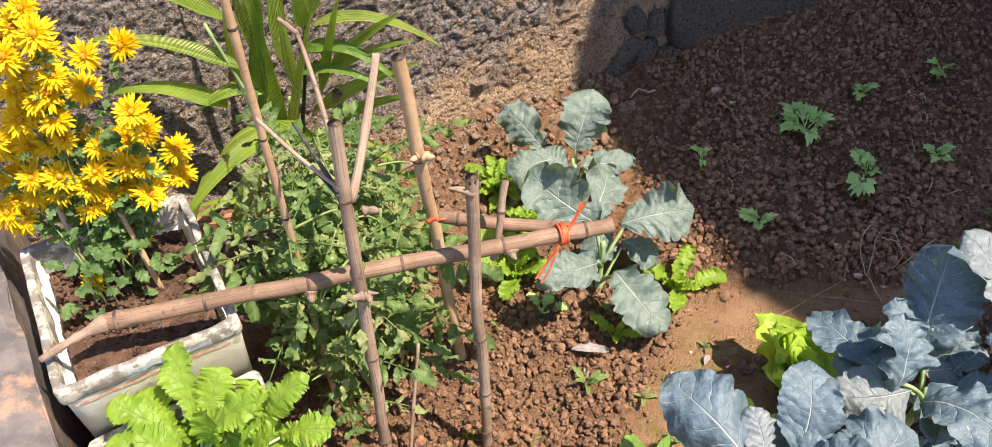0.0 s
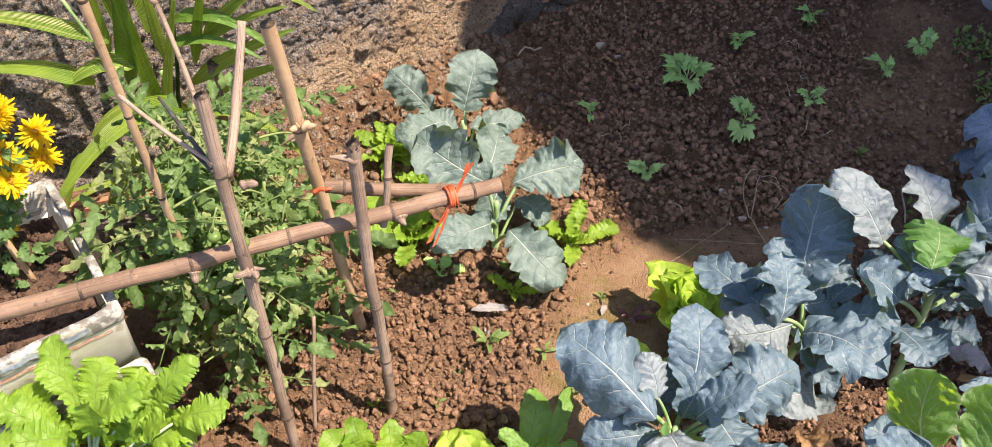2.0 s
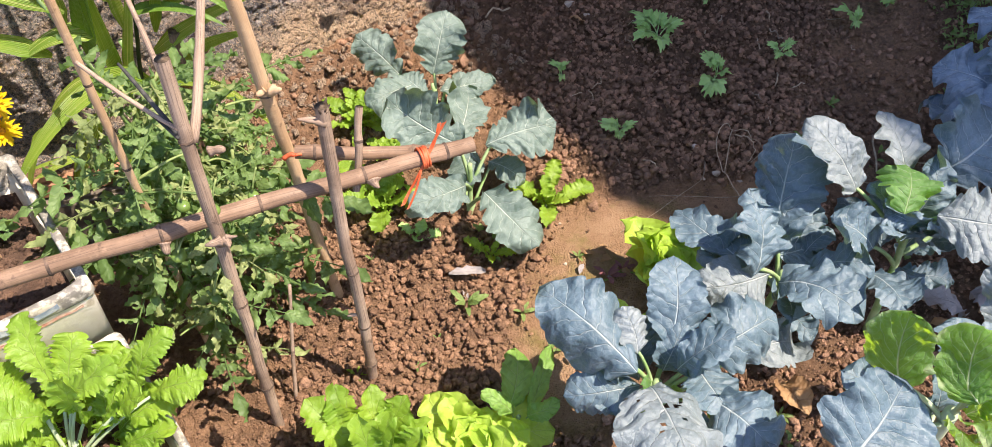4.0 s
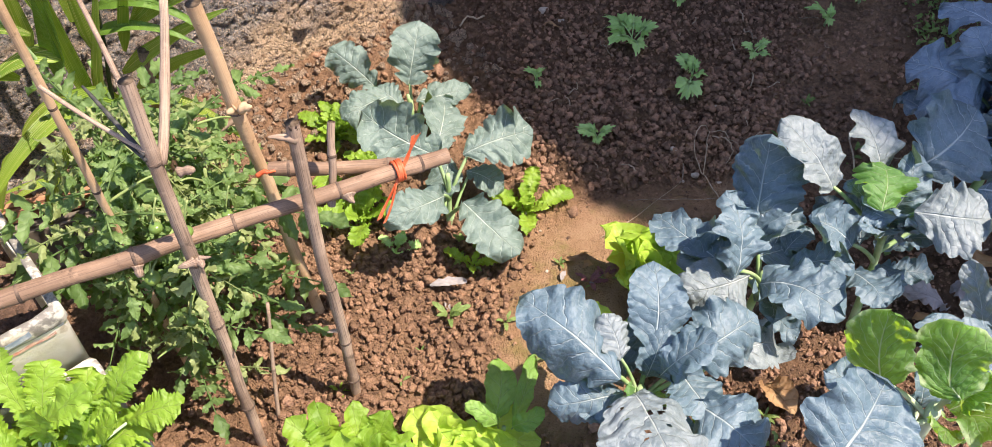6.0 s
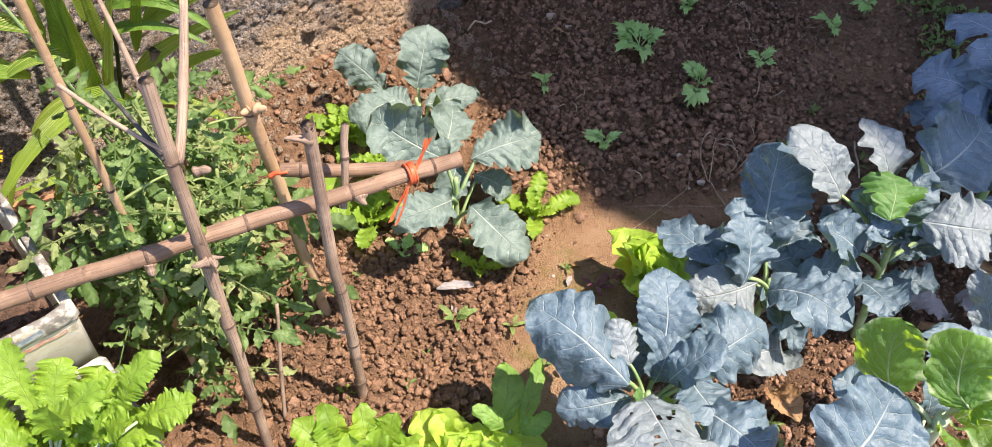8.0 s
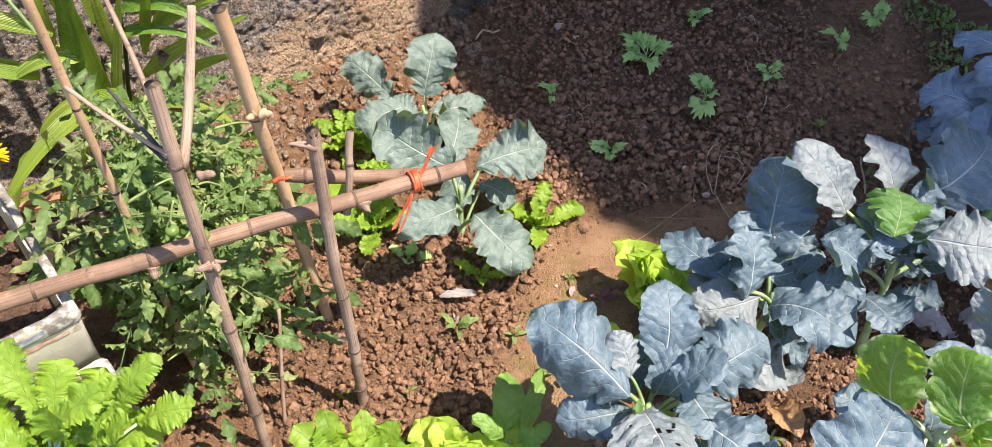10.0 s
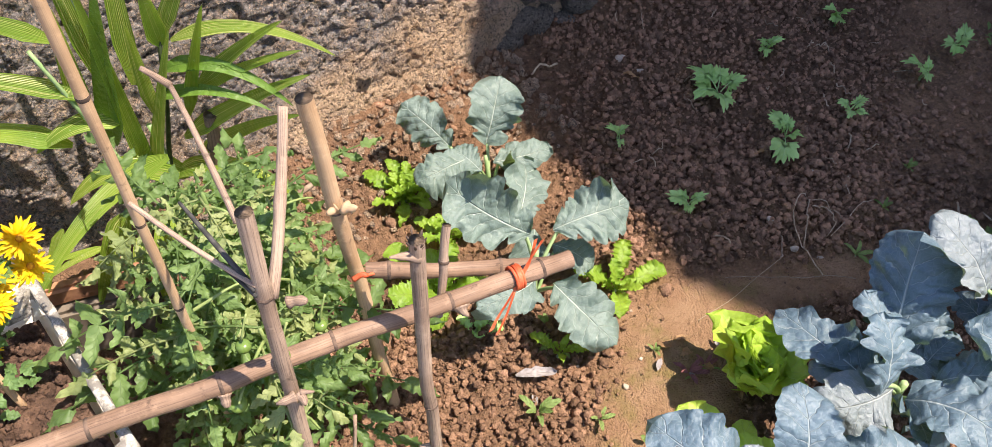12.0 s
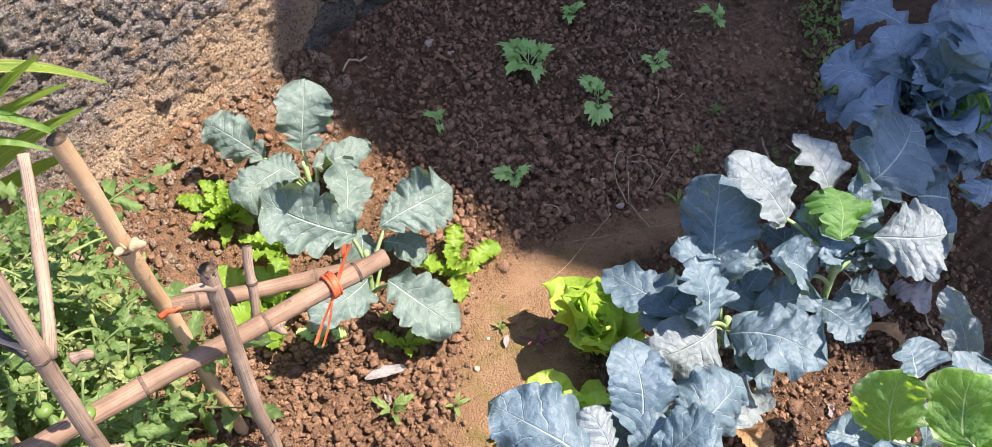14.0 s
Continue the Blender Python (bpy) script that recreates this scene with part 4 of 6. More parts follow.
def loft(rings, mat, name, bottom=True, rough=0.0, seed=0, only=None):
    n = 120
    v = np.concatenate([dense(r, n) for r in rings])
    if rough:
        v += rough * np.stack([vnoise(v, 30, seed + k, 2) for k in range(3)], 1)
    f = [tuple(q) for q in grid_faces(len(rings), n, True)]
    if bottom:
        f.append(tuple(range(n))[::-1])
        f.append(tuple(range((len(rings) - 1) * n, len(rings) * n)))
    return mesh(name, v, f, mat)


def foam_box(at, turn, w, l, rim, h, label, seed):
    box = thing("styrofoam_box", (at[0], at[1], rim - h), label, "planter box")
    m = Matrix.Translation((at[0], at[1], rim)) @ pose(0, 0, 0, 0, 0, turn)
    hx, hy, t = w / 2, l / 2, 0.0145
    body = [rounded(hx * 0.93, hy * 0.94, 0.02, -h), rounded(hx * 0.97, hy * 0.975, 0.010, -0.035), rounded(hx * 0.975, hy * 0.98, 0.010, -0.030),
            rounded(hx - t, hy - t, 0.012, -0.030), rounded((hx - t) * 0.9, (hy - t) * 0.92, 0.012, -h + 0.03)]
    part("body", loft(body, M_FOAM, "body", True, 0.0012, seed), box, m)
    ring = [rounded(hx * 0.985, hy * 0.985, 0.010, -0.034), rounded(hx, hy, 0.010, -0.028), rounded(hx, hy, 0.010, -0.003), rounded(hx - 0.002, hy - 0.002, 0.009, 0.0),
            rounded(hx - t + 0.002, hy - t + 0.002, 0.006, 0.0), rounded(hx - t, hy - t, 0.006, -0.003), rounded(hx - t - 0.001, hy - t - 0.001, 0.006, -0.06)]
    part("rim", loft(ring, M_FOAM_RIM, "rim", False, 0.0014, seed + 3), box, m, "chipped rim with dark grime")
    return box, m


box_back, box_m = foam_box((-0.614, 0.872), BOX_TURN, 0.294, 0.340, 0.50, 0.27, "dirty white styrofoam box planted with yellow chrysanthemums", 80)
box_front, box_fm = foam_box((-0.4425, 0.584), BOX_TURN, 0.292, 0.325, 0.365, 0.25, "dirty white styrofoam box planted with mustard greens", 90)


def strip(name, u0, u1, z, thick, y, mat, parent, m, tilt=0.0, seed=0, label=""):
    us = np.linspace(u0, u1, 40)
    j = vnoise(np.stack([us, us * 0, us * 0], 1), 60, seed) * thick * 0.45
    top = np.stack([us, np.full(40, y), z + (us - u0) * tilt + thick / 2 + j], 1)
    bot = np.stack([us, np.full(40, y), z + (us - u0) * tilt - thick / 2 + j * 0.6], 1)
    return part(name, mesh(name, np.concatenate([bot, top]), grid_faces(2, 40), mat), parent, m, label)


strip("printed_stripe", -0.13, 0.12, -0.046, 0.007, -0.1672, M_RED, box_back, box_m, 0.0, 4, "faded red printed stripe")
strip("blue_smear", -0.04, 0.09, -0.014, 0.013, -0.1725, M_BLUE, box_back, box_m, 0.0, 6, "blue stain on the rim")


def pot_soil(box_m, hx, hy, z, seed, label):
    n = 46
    X, Y = np.meshgrid(np.linspace(-hx, hx, n), np.linspace(-hy, hy, n))
    p = np.stack([X.ravel(), Y.ravel(), np.zeros(X.size)], 1)
    p[:, 2] = z + 0.008 * vnoise(p, 14, seed, 2) + 0.005 * vnoise(p, 60, seed + 2, 2)
    me = mesh("potting_soil", p, grid_faces(n, n), M_POT)
    ob = tagged(new("potting_soil", me), label, "soil", kind="stuff")
    ob.matrix_basis = box_m
    rng = np.random.default_rng(seed)
    c = np.stack([rng.uniform(-hx, hx, 500) * 0.97, rng.uniform(-hy, hy, 500) * 0.97, np.full(500, z + 0.004)], 1)
    w = np.array([box_m @ Vector(q) for q in c])
    scatter("potting_crumbs", w, rng.uniform(0.003, 0.009, 500), 2, M_POT, seed, "dark crumbs of potting soil in the box", "soil")


pot_soil(box_m, 0.120, 0.143, -0.062, 95, "dark crumbly potting soil in the back box")
pot_soil(box_fm, 0.120, 0.136, -0.05, 97, "dark potting soil in the front box")


def rough_block(name, at, turn, sx, sy, sz, mat, label, category):
    bm = bmesh.new()
    bmesh.ops.create_cube(bm, size=1.0)
    bmesh.ops.scale(bm, vec=(sx, sy, sz), verts=bm.verts)
    bmesh.ops.bevel(bm, geom=list(bm.edges), offset=0.008, segments=2, affect="EDGES")
    bmesh.ops.subdivide_edges(bm, edges=list(bm.edges), cuts=3, use_grid_fill=True)
    for v in bm.verts:
        v.co += noise.noise_vector(v.co * 25) * 0.003
    me = bpy.data.meshes.new(name)
    bm.to_mesh(me)
    bm.free()
    me.materials.append(mat)
    ob = tagged(new(name, me), label, category)
    ob.matrix_basis = Matrix.Translation((at[0], at[1], at[2] + sz / 2)) @ pose(0, 0, 0, 0, 0, turn)
    return ob


rough_block("concrete_block", (-0.614, 0.872, -0.02), BOX_TURN, 0.23, 0.28, 0.25, M_BLOCK, "mossy concrete block under the back box", "block")
rough_block("concrete_block", (-0.4425, 0.584, -0.02), BOX_TURN, 0.23, 0.27, 0.135, M_BLOCK, "mossy concrete block under the front box", "block")
rough_block("wooden_board", (-0.60, 1.30, 0.16), 12, 0.22, 0.03, 0.05, M_WOOD, "weathered red-brown board end among the leaves", "board")
rough_block("concrete_block", (-0.60, 1.30, -0.03), 12, 0.20, 0.07, 0.19, M_BLOCK, "mossy block under the board", "block")


# ---- bamboo frame ----
def bamboo(name, a, b, r0, r1, nodes, mat, label, group="", bend=0.0, seed=0, hollow=True, swell=1.16, wob=0.006):
    """A cane from a to b with swollen joints, each joint ring a part."""
    a, b = np.array(a, float), np.array(b, float)
    length = np.linalg.norm(b - a)
    n = 46
    t = np.linspace(0, 1, n)
    p = curve_points(a, b, n, bend, None, wob, seed)
    r = r0 + (r1 - r0) * t
    for k in nodes:
        r = r * (1 + (swell - 1) * np.exp(-(((t - k) * length) / 0.007) ** 2))
    ob = thing(name, tuple(a), label, "bamboo cane", group)
    v, f, uv = tube(p, r, 14, not hollow, 0.05, seed)
    part("cane", mesh("cane", v, f, mat, uv), ob)
    if hollow:
        for i, s in ((0, 1), (n - 1, -1)):
            d = (p[min(i + 1, n - 1)] - p[max(i - 1, 0)])
            d = d / np.linalg.norm(d)
            rr = [r[i], r[i] * 0.62, r[i] * 0.55]
            vv, ff, uu = tube(np.array([p[i], p[i] + d * s * 0.001, p[i] + d * s * 0.012]), rr, 14, True)
            part("cut_end", mesh("cut_end", vv, ff, M_PITH, uu), ob, None, "dark hollow cut end")
    for k in nodes:
        i = k * (n - 1)
        q = np.array([np.interp(i, np.arange(n), p[:, c]) for c in range(3)])
        d = (b - a) / length
        rad = float(np.interp(k, t, r)) * 1.03
        vv, ff, uu = tube(np.array([q - d * 0.0028, q - d * 0.0012, q + d * 0.0012, q + d * 0.0028]), [rad * 0.97, rad * 1.05, rad * 1.05, rad * 0.97], 14, False, 0.06, seed)
        part("joint_ring", mesh("joint_ring", vv, ff, M_BAMBOO_DARK, uu), ob)
    return ob, p


def stub(parent, at, way, r, length, mat=M_BAMBOO_GREY, seed=0):
    """A broken side shoot, ragged at its end."""
    at, way = np.array(at, float), np.array(way, float)
    way = way / np.linalg.norm(way)
    p = curve_points(at, at + way * length * 0.8, 8, 0, None, 0.003, seed)
    part("shoot_stub", tube_mesh("shoot_stub", p, np.array([1.0, 0.8, 0.6, 0.55, 0.6, 0.5, 0.4, 0.25]) * r, mat, 9, 0.6, seed), parent)


G = "canes of the plant support"
pole, pp = bamboo("bamboo_pole", (-0.600, 0.768, 0.534), (0.218, 0.992, 0.545), 0.0142, 0.0138, (0.02, 0.185, 0.375, 0.565, 0.765, 0.94), M_BAMBOO, "long weathered bamboo pole laid across the posts", G, 0.006, 1)
thin = curve_points((-0.685, 0.702, 0.522), (-0.598, 0.769, 0.534), 12, 0.004, None, 0.003, 5)
part("thin_end", tube_mesh("thin_end", thin, np.array([0.0058, 0.0060, 0.0062, 0.0078, 0.0066, 0.0070, 0.0092, 0.0076, 0.0090, 0.0120, 0.0160, 0.0150]), M_BAMBOO_GREY, 12, 0.08), pole, None, "thin pale end of the pole")
stub(pole, pp[17] + np.array([0.002, -0.012, -0.006]), (0.1, -0.7, -0.5), 0.009, 0.024, M_BAMBOO_GREY, 2)
stub(pole, pp[35] + np.array([0.004, -0.012, -0.004]), (0.4, -0.6, -0.2), 0.010, 0.022, M_BAMBOO_GREY, 3)

cross, _ = bamboo("bamboo_pole", (-0.088, 1.026, 0.520), (0.200, 1.004, 0.520), 0.0125, 0.0115, (0.12, 0.72), M_BAMBOO, "shorter bamboo pole tied to the long one", G, 0, 4)

post_a, pa = bamboo("bamboo_post", (-0.186, 0.760, -0.03), (-0.199, 0.838, 0.902), 0.0102, 0.0096, (0.20, 0.47, 0.63, 0.86), M_BAMBOO_GREY, "grey weathered forked branch used as a post", G, 0, 6, True, 1.22)
br = curve_points((-0.191, 0.826, 0.765), (-0.157, 0.965, 0.922), 18, 0.0, (0.002, -0.002, -0.003), 0.003, 9)
part("fork_branch", tube_mesh("fork_branch", br, np.linspace(0.0074, 0.0056, 18) * (1 + 0.15 * np.exp(-((np.arange(18) - 9) / 0.9) ** 2)), M_BAMBOO_GREY, 12, 0.08), post_a)
stub(post_a, (-0.184, 0.798, 0.580), (0.4, -0.8, 0.2), 0.008, 0.022, M_BAMBOO_GREY, 11)
stub(post_a, (-0.190, 0.798, 0.580), (-1, -0.3, 0), 0.007, 0.030, M_BAMBOO_GREY, 12)
stub(post_a, (-0.182, 0.800, 0.586), (1, -0.1, 0.1), 0.006, 0.022, M_BAMBOO_GREY, 13)
stub(post_a, (-0.178, 0.84, 0.73), (0.9, -0.2, 0.3), 0.009, 0.030, M_BAMBOO_GREY, 14)

post_b, pb = bamboo("bamboo_post", (-0.058, 1.062, -0.02), (-0.141, 1.056, 0.848), 0.0118, 0.0116, (0.75,), M_BAMBOO_TAN, "thick tan bamboo post stuck into the soil", G, 0, 15, True, 1.2)
stub(post_b, (-0.118, 1.045, 0.650), (-0.9, -0.5, -0.1), 0.009, 0.022, M_BAMBOO_TAN, 16)
stub(post_b, (-0.108, 1.042, 0.655), (0.7, -0.5, 0.4), 0.010, 0.028, M_BAMBOO_TAN, 17)

post_c, pc = bamboo("bamboo_post", (0.008, 0.838, -0.03), (-0.022, 0.905, 0.742), 0.0102, 0.0106, (0.135, 0.30, 0.52), M_BAMBOO_GREY, "weathered bamboo post with a broken top", G, 0, 18, True, 1.2)
stub(post_c, (-0.022, 0.902, 0.716), (-0.85, -0.35, 0.45), 0.0115, 0.052, M_BAMBOO_GREY, 19)
for k in range(7):
    a = k * 0.9
    stub(post_c, (-0.022 + 0.008 * math.cos(a), 0.905 + 0.008 * math.sin(a), 0.735), (0.5 * math.cos(a), 0.5 * math.sin(a), 1), 0.0030, 0.013 + 0.004 * (k % 3), M_BAMBOO_DARK, 30 + k)
stub(post_c, (-0.005, 0.862, 0.235), (-1, 0.0, -0.05), 0.006, 0.030, M_BAMBOO_GREY, 20)

prop, _ = bamboo("bamboo_stick", (0.012, 0.945, 0.500), (0.030, 1.004, 0.640), 0.0066, 0.0066, (0.62,), M_BAMBOO_GREY, "short bamboo stick wedged behind the long pole", G, 0, 22)
cane_d, _ = bamboo("bamboo_cane", (-0.323, 0.934, -0.03), (-0.342, 0.936, 1.13), 0.0066, 0.0062, (0.24, 0.55, 0.70, 0.87), M_BAMBOO_TAN, "long thin tan bamboo cane standing in the tomatoes", G, 0, 24, True, 1.18, 0.0015)
tw = curve_points((-0.336, 0.928, 0.828), (-0.203, 0.822, 0.795), 14, -0.006, None, 0.004, 3)
part("side_twig", tube_mesh("side_twig", tw, np.linspace(0.0034, 0.0030, 14), M_BAMBOO_GREY, 8, 0.1), cane_d)
stub_stick, _ = bamboo("bamboo_stick", (-0.385, 1.49, 0.0), (-0.352, 1.49, 0.425), 0.0135, 0.0130, (0.35, 0.8), M_BAMBOO, "short cut stake standing behind the tomatoes", G, 0, 26)
twig1 = thing("dry_branch", (-0.24, 0.93, 0.70), "thin grey dry branch leaning in the tomatoes", "branch")
part("twig", tube_mesh("twig", curve_points((-0.215, 0.868, 0.850), (-0.282, 1.03, 0.905), 14, 0.004, None, 0.004, 2), np.linspace(0.0040, 0.0032, 14), M_BAMBOO_GREY, 8, 0.12), twig1)
part("twig", tube_mesh("twig", curve_points((-0.282, 1.03, 0.905), (-0.308, 1.033, 0.930), 6, 0, None, 0.001, 2), np.linspace(0.0048, 0.003, 6), M_BAMBOO_GREY, 7, 0.1), twig1)
dark1 = thing("charred_branch", (-0.22, 0.86, 0.78), "thin blackened twig caught in the fork", "branch")
part("twig", tube_mesh("twig", curve_points((-0.205, 0.82, 0.79), (-0.285, 0.93, 0.82), 12, 0.004, None, 0.006, 8), np.linspace(0.0036, 0.0020, 12), M_BLACK, 7, 0.2), dark1)
part("twig", tube_mesh("twig", curve_points((-0.205, 0.818, 0.782), (-0.27, 0.88, 0.80), 10, 0.002, None, 0.006, 9), np.linspace(0.0028, 0.0015, 10), M_BLACK, 7, 0.2), dark1)
dark2 = thing("dry_branch", (-0.155, 0.80, 0.1), "thin dry stick beside the post", "branch")
part("twig", tube_mesh("twig", curve_points((-0.155, 0.81, 0.0), (-0.128, 0.90, 0.30), 12, 0, None, 0.004, 4), np.linspace(0.0045, 0.0035, 12), M_BAMBOO_GREY, 8, 0.12), dark2)
straw1 = thing("dry_branch", (-0.2, 1.35, 0.2), "short pale dry stick by the wall", "branch")
part("twig", tube_mesh("twig", curve_points((-0.26, 1.40, 0.24), (-0.17, 1.44, 0.27), 10, 0, None, 0.002, 4), np.linspace(0.007, 0.006, 10), M_TWIG, 8, 0.12), straw1)
part("twig", tube_mesh("twig", curve_points((-0.26, 1.40, 0.24), (-0.30, 1.38, 0.0), 10, 0, None, 0.002, 4), np.linspace(0.007, 0.006, 10), M_TWIG, 8, 0.12), straw1)


def ribbon():
    tie = thing("plastic_string", (0.135, 0.968, 0.545), "frayed orange plastic string tying the two poles", "string")
    d = np.array([0.964, 0.264, 0.0])
    for k in range(5):
        c = np.array([0.130, 0.968, 0.546]) + d * (k - 2) * 0.0042
        a = np.linspace(0, 2 * np.pi, 20)
        e1, e2 = np.array([-d[1], d[0], 0]), np.array([0, 0, 1.0])
        p = c + 0.0175 * (np.cos(a)[:, None] * e1 + np.sin(a)[:, None] * e2) + d * 0.003 * np.sin(a * 0.5 + k)[:, None]
        part("loop", tube_mesh("loop", p, 0.0024, M_RIBBON, 6, 0.3, k), tie)
    for k, (q, w) in enumerate((((0.168, 0.985, 0.612), 0.006), ((0.160, 0.995, 0.600), 0.004), ((0.090, 0.925, 0.475), 0.006), ((0.098, 0.920, 0.470), 0.004))):
        p = curve_points((0.132, 0.958, 0.550), q, 12, -0.004, None, 0.006, 60 + k)
        n = np.array([0.5, -0.7, 0.5])
        s = np.linspace(0.5, 1.0, 12)[:, None] * w * np.array([0.83, 0.5, 0.1])
        v = np.concatenate([p - s, p + s * 0.2 + n * 0.002, p + s])
        part("frayed_end", mesh("frayed_end", v, grid_faces(3, 12), M_RIBBON), tie)
    return tie


ribbon()
tie2 = thing("plastic_string", (-0.115, 1.03, 0.52), "scrap of orange plastic string on the post", "string")
part("loop", tube_mesh("loop", curve_points((-0.108, 1.010, 0.522), (-0.088, 1.010, 0.528), 10, 0.004, None, 0.004, 70), 0.0055, M_RIBBON, 7, 0.5, 3), tie2)
part("loop", tube_mesh("loop", curve_points((-0.088, 1.010, 0.528), (-0.07, 1.02, 0.512), 8, 0.004, None, 0.004, 71), 0.003, M_RIBBON, 7, 0.5, 3), tie2)

# ---- plants: base, tip and width of every large leaf ----
KALE_REAR = [
    (0.210, 1.633, 0.130, 0.252, 1.720, 0.250, 0.119),
    (0.129, 1.632, 0.130, 0.029, 1.710, 0.200, 0.091),
    (0.226, 1.604, 0.100, 0.366, 1.634, 0.100, 0.084),
    (0.168, 1.581, 0.150, 0.043, 1.508, 0.160, 0.092),
    (0.187, 1.543, 0.140, 0.130, 1.588, 0.170, 0.061),
]
KALE_FRONT = [
    (0.249, 1.305, 0.200, 0.094, 1.387, 0.280, 0.127),
    (0.246, 1.399, 0.100, 0.290, 1.595, 0.090, 0.112),
    (0.303, 1.326, 0.180, 0.464, 1.361, 0.200, 0.116),
    (0.288, 1.225, 0.130, 0.387, 1.093, 0.100, 0.115),
    (0.242, 1.208, 0.180, 0.116, 1.130, 0.220, 0.080),
    (0.285, 1.394, 0.100, 0.251, 1.272, 0.100, 0.079),
    (0.316, 1.347, 0.100, 0.392, 1.293, 0.080, 0.069),
]
BROC_L = [
    (0.454, 0.617, 0.360, 0.325, 0.779, 0.380, 0.118),
    (0.464, 0.652, 0.360, 0.447, 0.718, 0.400, 0.060),
    (0.528, 0.666, 0.340, 0.553, 0.792, 0.420, 0.099),
    (0.553, 0.630, 0.330, 0.713, 0.690, 0.370, 0.115),
    (0.570, 0.627, 0.330, 0.594, 0.541, 0.340, 0.103),
    (0.472, 0.606, 0.330, 0.481, 0.456, 0.400, 0.159),
    (0.471, 0.622, 0.300, 0.348, 0.628, 0.280, 0.081),
    (0.683, 0.676, 0.280, 0.821, 0.722, 0.200, 0.091),
    (0.579, 0.560, 0.340, 0.638, 0.462, 0.350, 0.121),
]
BROC_M = [
    (0.753, 0.829, 0.300, 0.663, 1.010, 0.270, 0.094),
    (0.735, 0.804, 0.330, 0.745, 0.899, 0.420, 0.099),
    (0.819, 0.897, 0.300, 0.839, 1.001, 0.480, 0.158),
    (0.784, 0.825, 0.300, 0.643, 0.802, 0.310, 0.106),
    (0.794, 0.801, 0.300, 0.873, 0.676, 0.370, 0.118),
    (0.825, 0.880, 0.280, 0.905, 0.885, 0.300, 0.069),
]
BROC_N = [
    (1.069, 0.934, 0.400, 1.038, 1.052, 0.480, 0.085),
    (1.125, 0.942, 0.420, 1.255, 1.002, 0.500, 0.169),
    (1.068, 0.828, 0.440, 1.186, 0.787, 0.450, 0.126),
    (1.044, 0.837, 0.400, 1.006, 0.873, 0.400, 0.050),
    (1.307, 0.928, 0.350, 1.402, 0.905, 0.300, 0.160),
    (0.967, 0.932, 0.400, 0.873, 1.027, 0.500, 0.098),
    (0.992, 0.841, 0.330, 0.893, 0.870, 0.400, 0.092),
    (1.021, 0.852, 0.420, 1.052, 0.939, 0.450, 0.090),
    (0.986, 0.802, 0.300, 0.993, 0.704, 0.330, 0.082),
]
BROC_P = [
    (1.506, 1.186, 0.350, 1.453, 1.292, 0.450, 0.135),
    (1.470, 1.187, 0.350, 1.353, 1.306, 0.350, 0.134),
    (1.374, 1.155, 0.300, 1.348, 1.270, 0.280, 0.094),
    (1.516, 1.190, 0.400, 1.547, 1.247, 0.480, 0.099),
    (1.594, 1.134, 0.400, 1.668, 1.166, 0.480, 0.170),
    (1.585, 1.294, 0.400, 1.496, 1.446, 0.400, 0.125),
    (1.528, 1.084, 0.350, 1.600, 1.066, 0.380, 0.080),
    (1.705, 1.257, 0.400, 1.641, 1.330, 0.450, 0.136),
    (1.462, 0.885, 0.300, 1.481, 0.915, 0.350, 0.106),
]
CABB = [
    (0.683, 0.380, 0.490, 0.772, 0.458, 0.550, 0.155),
    (0.830, 0.492, 0.450, 0.803, 0.540, 0.595, 0.096),
    (0.903, 0.447, 0.490, 0.900, 0.505, 0.592, 0.100),
    (0.909, 0.435, 0.500, 0.892, 0.493, 0.520, 0.061),
    (1.059, 0.552, 0.420, 1.060, 0.666, 0.500, 0.054),
    (1.066, 0.607, 0.300, 1.064, 0.664, 0.340, 0.107),
]
MUST_BOX = [
    (-0.435, 0.633, 0.420, -0.480, 0.728, 0.520, 0.067),
    (-0.430, 0.633, 0.420, -0.413, 0.702, 0.500, 0.073),
    (-0.341, 0.636, 0.420, -0.281, 0.686, 0.520, 0.060),
    (-0.321, 0.636, 0.420, -0.234, 0.625, 0.470, 0.064),
    (-0.457, 0.621, 0.420, -0.568, 0.657, 0.470, 0.066),
    (-0.428, 0.622, 0.420, -0.335, 0.617, 0.550, 0.062),
    (-0.457, 0.621, 0.420, -0.518, 0.594, 0.470, 0.075),
    (-0.398, 0.623, 0.420, -0.388, 0.600, 0.560, 0.062),
    (-0.357, 0.618, 0.420, -0.307, 0.594, 0.500, 0.062),
]
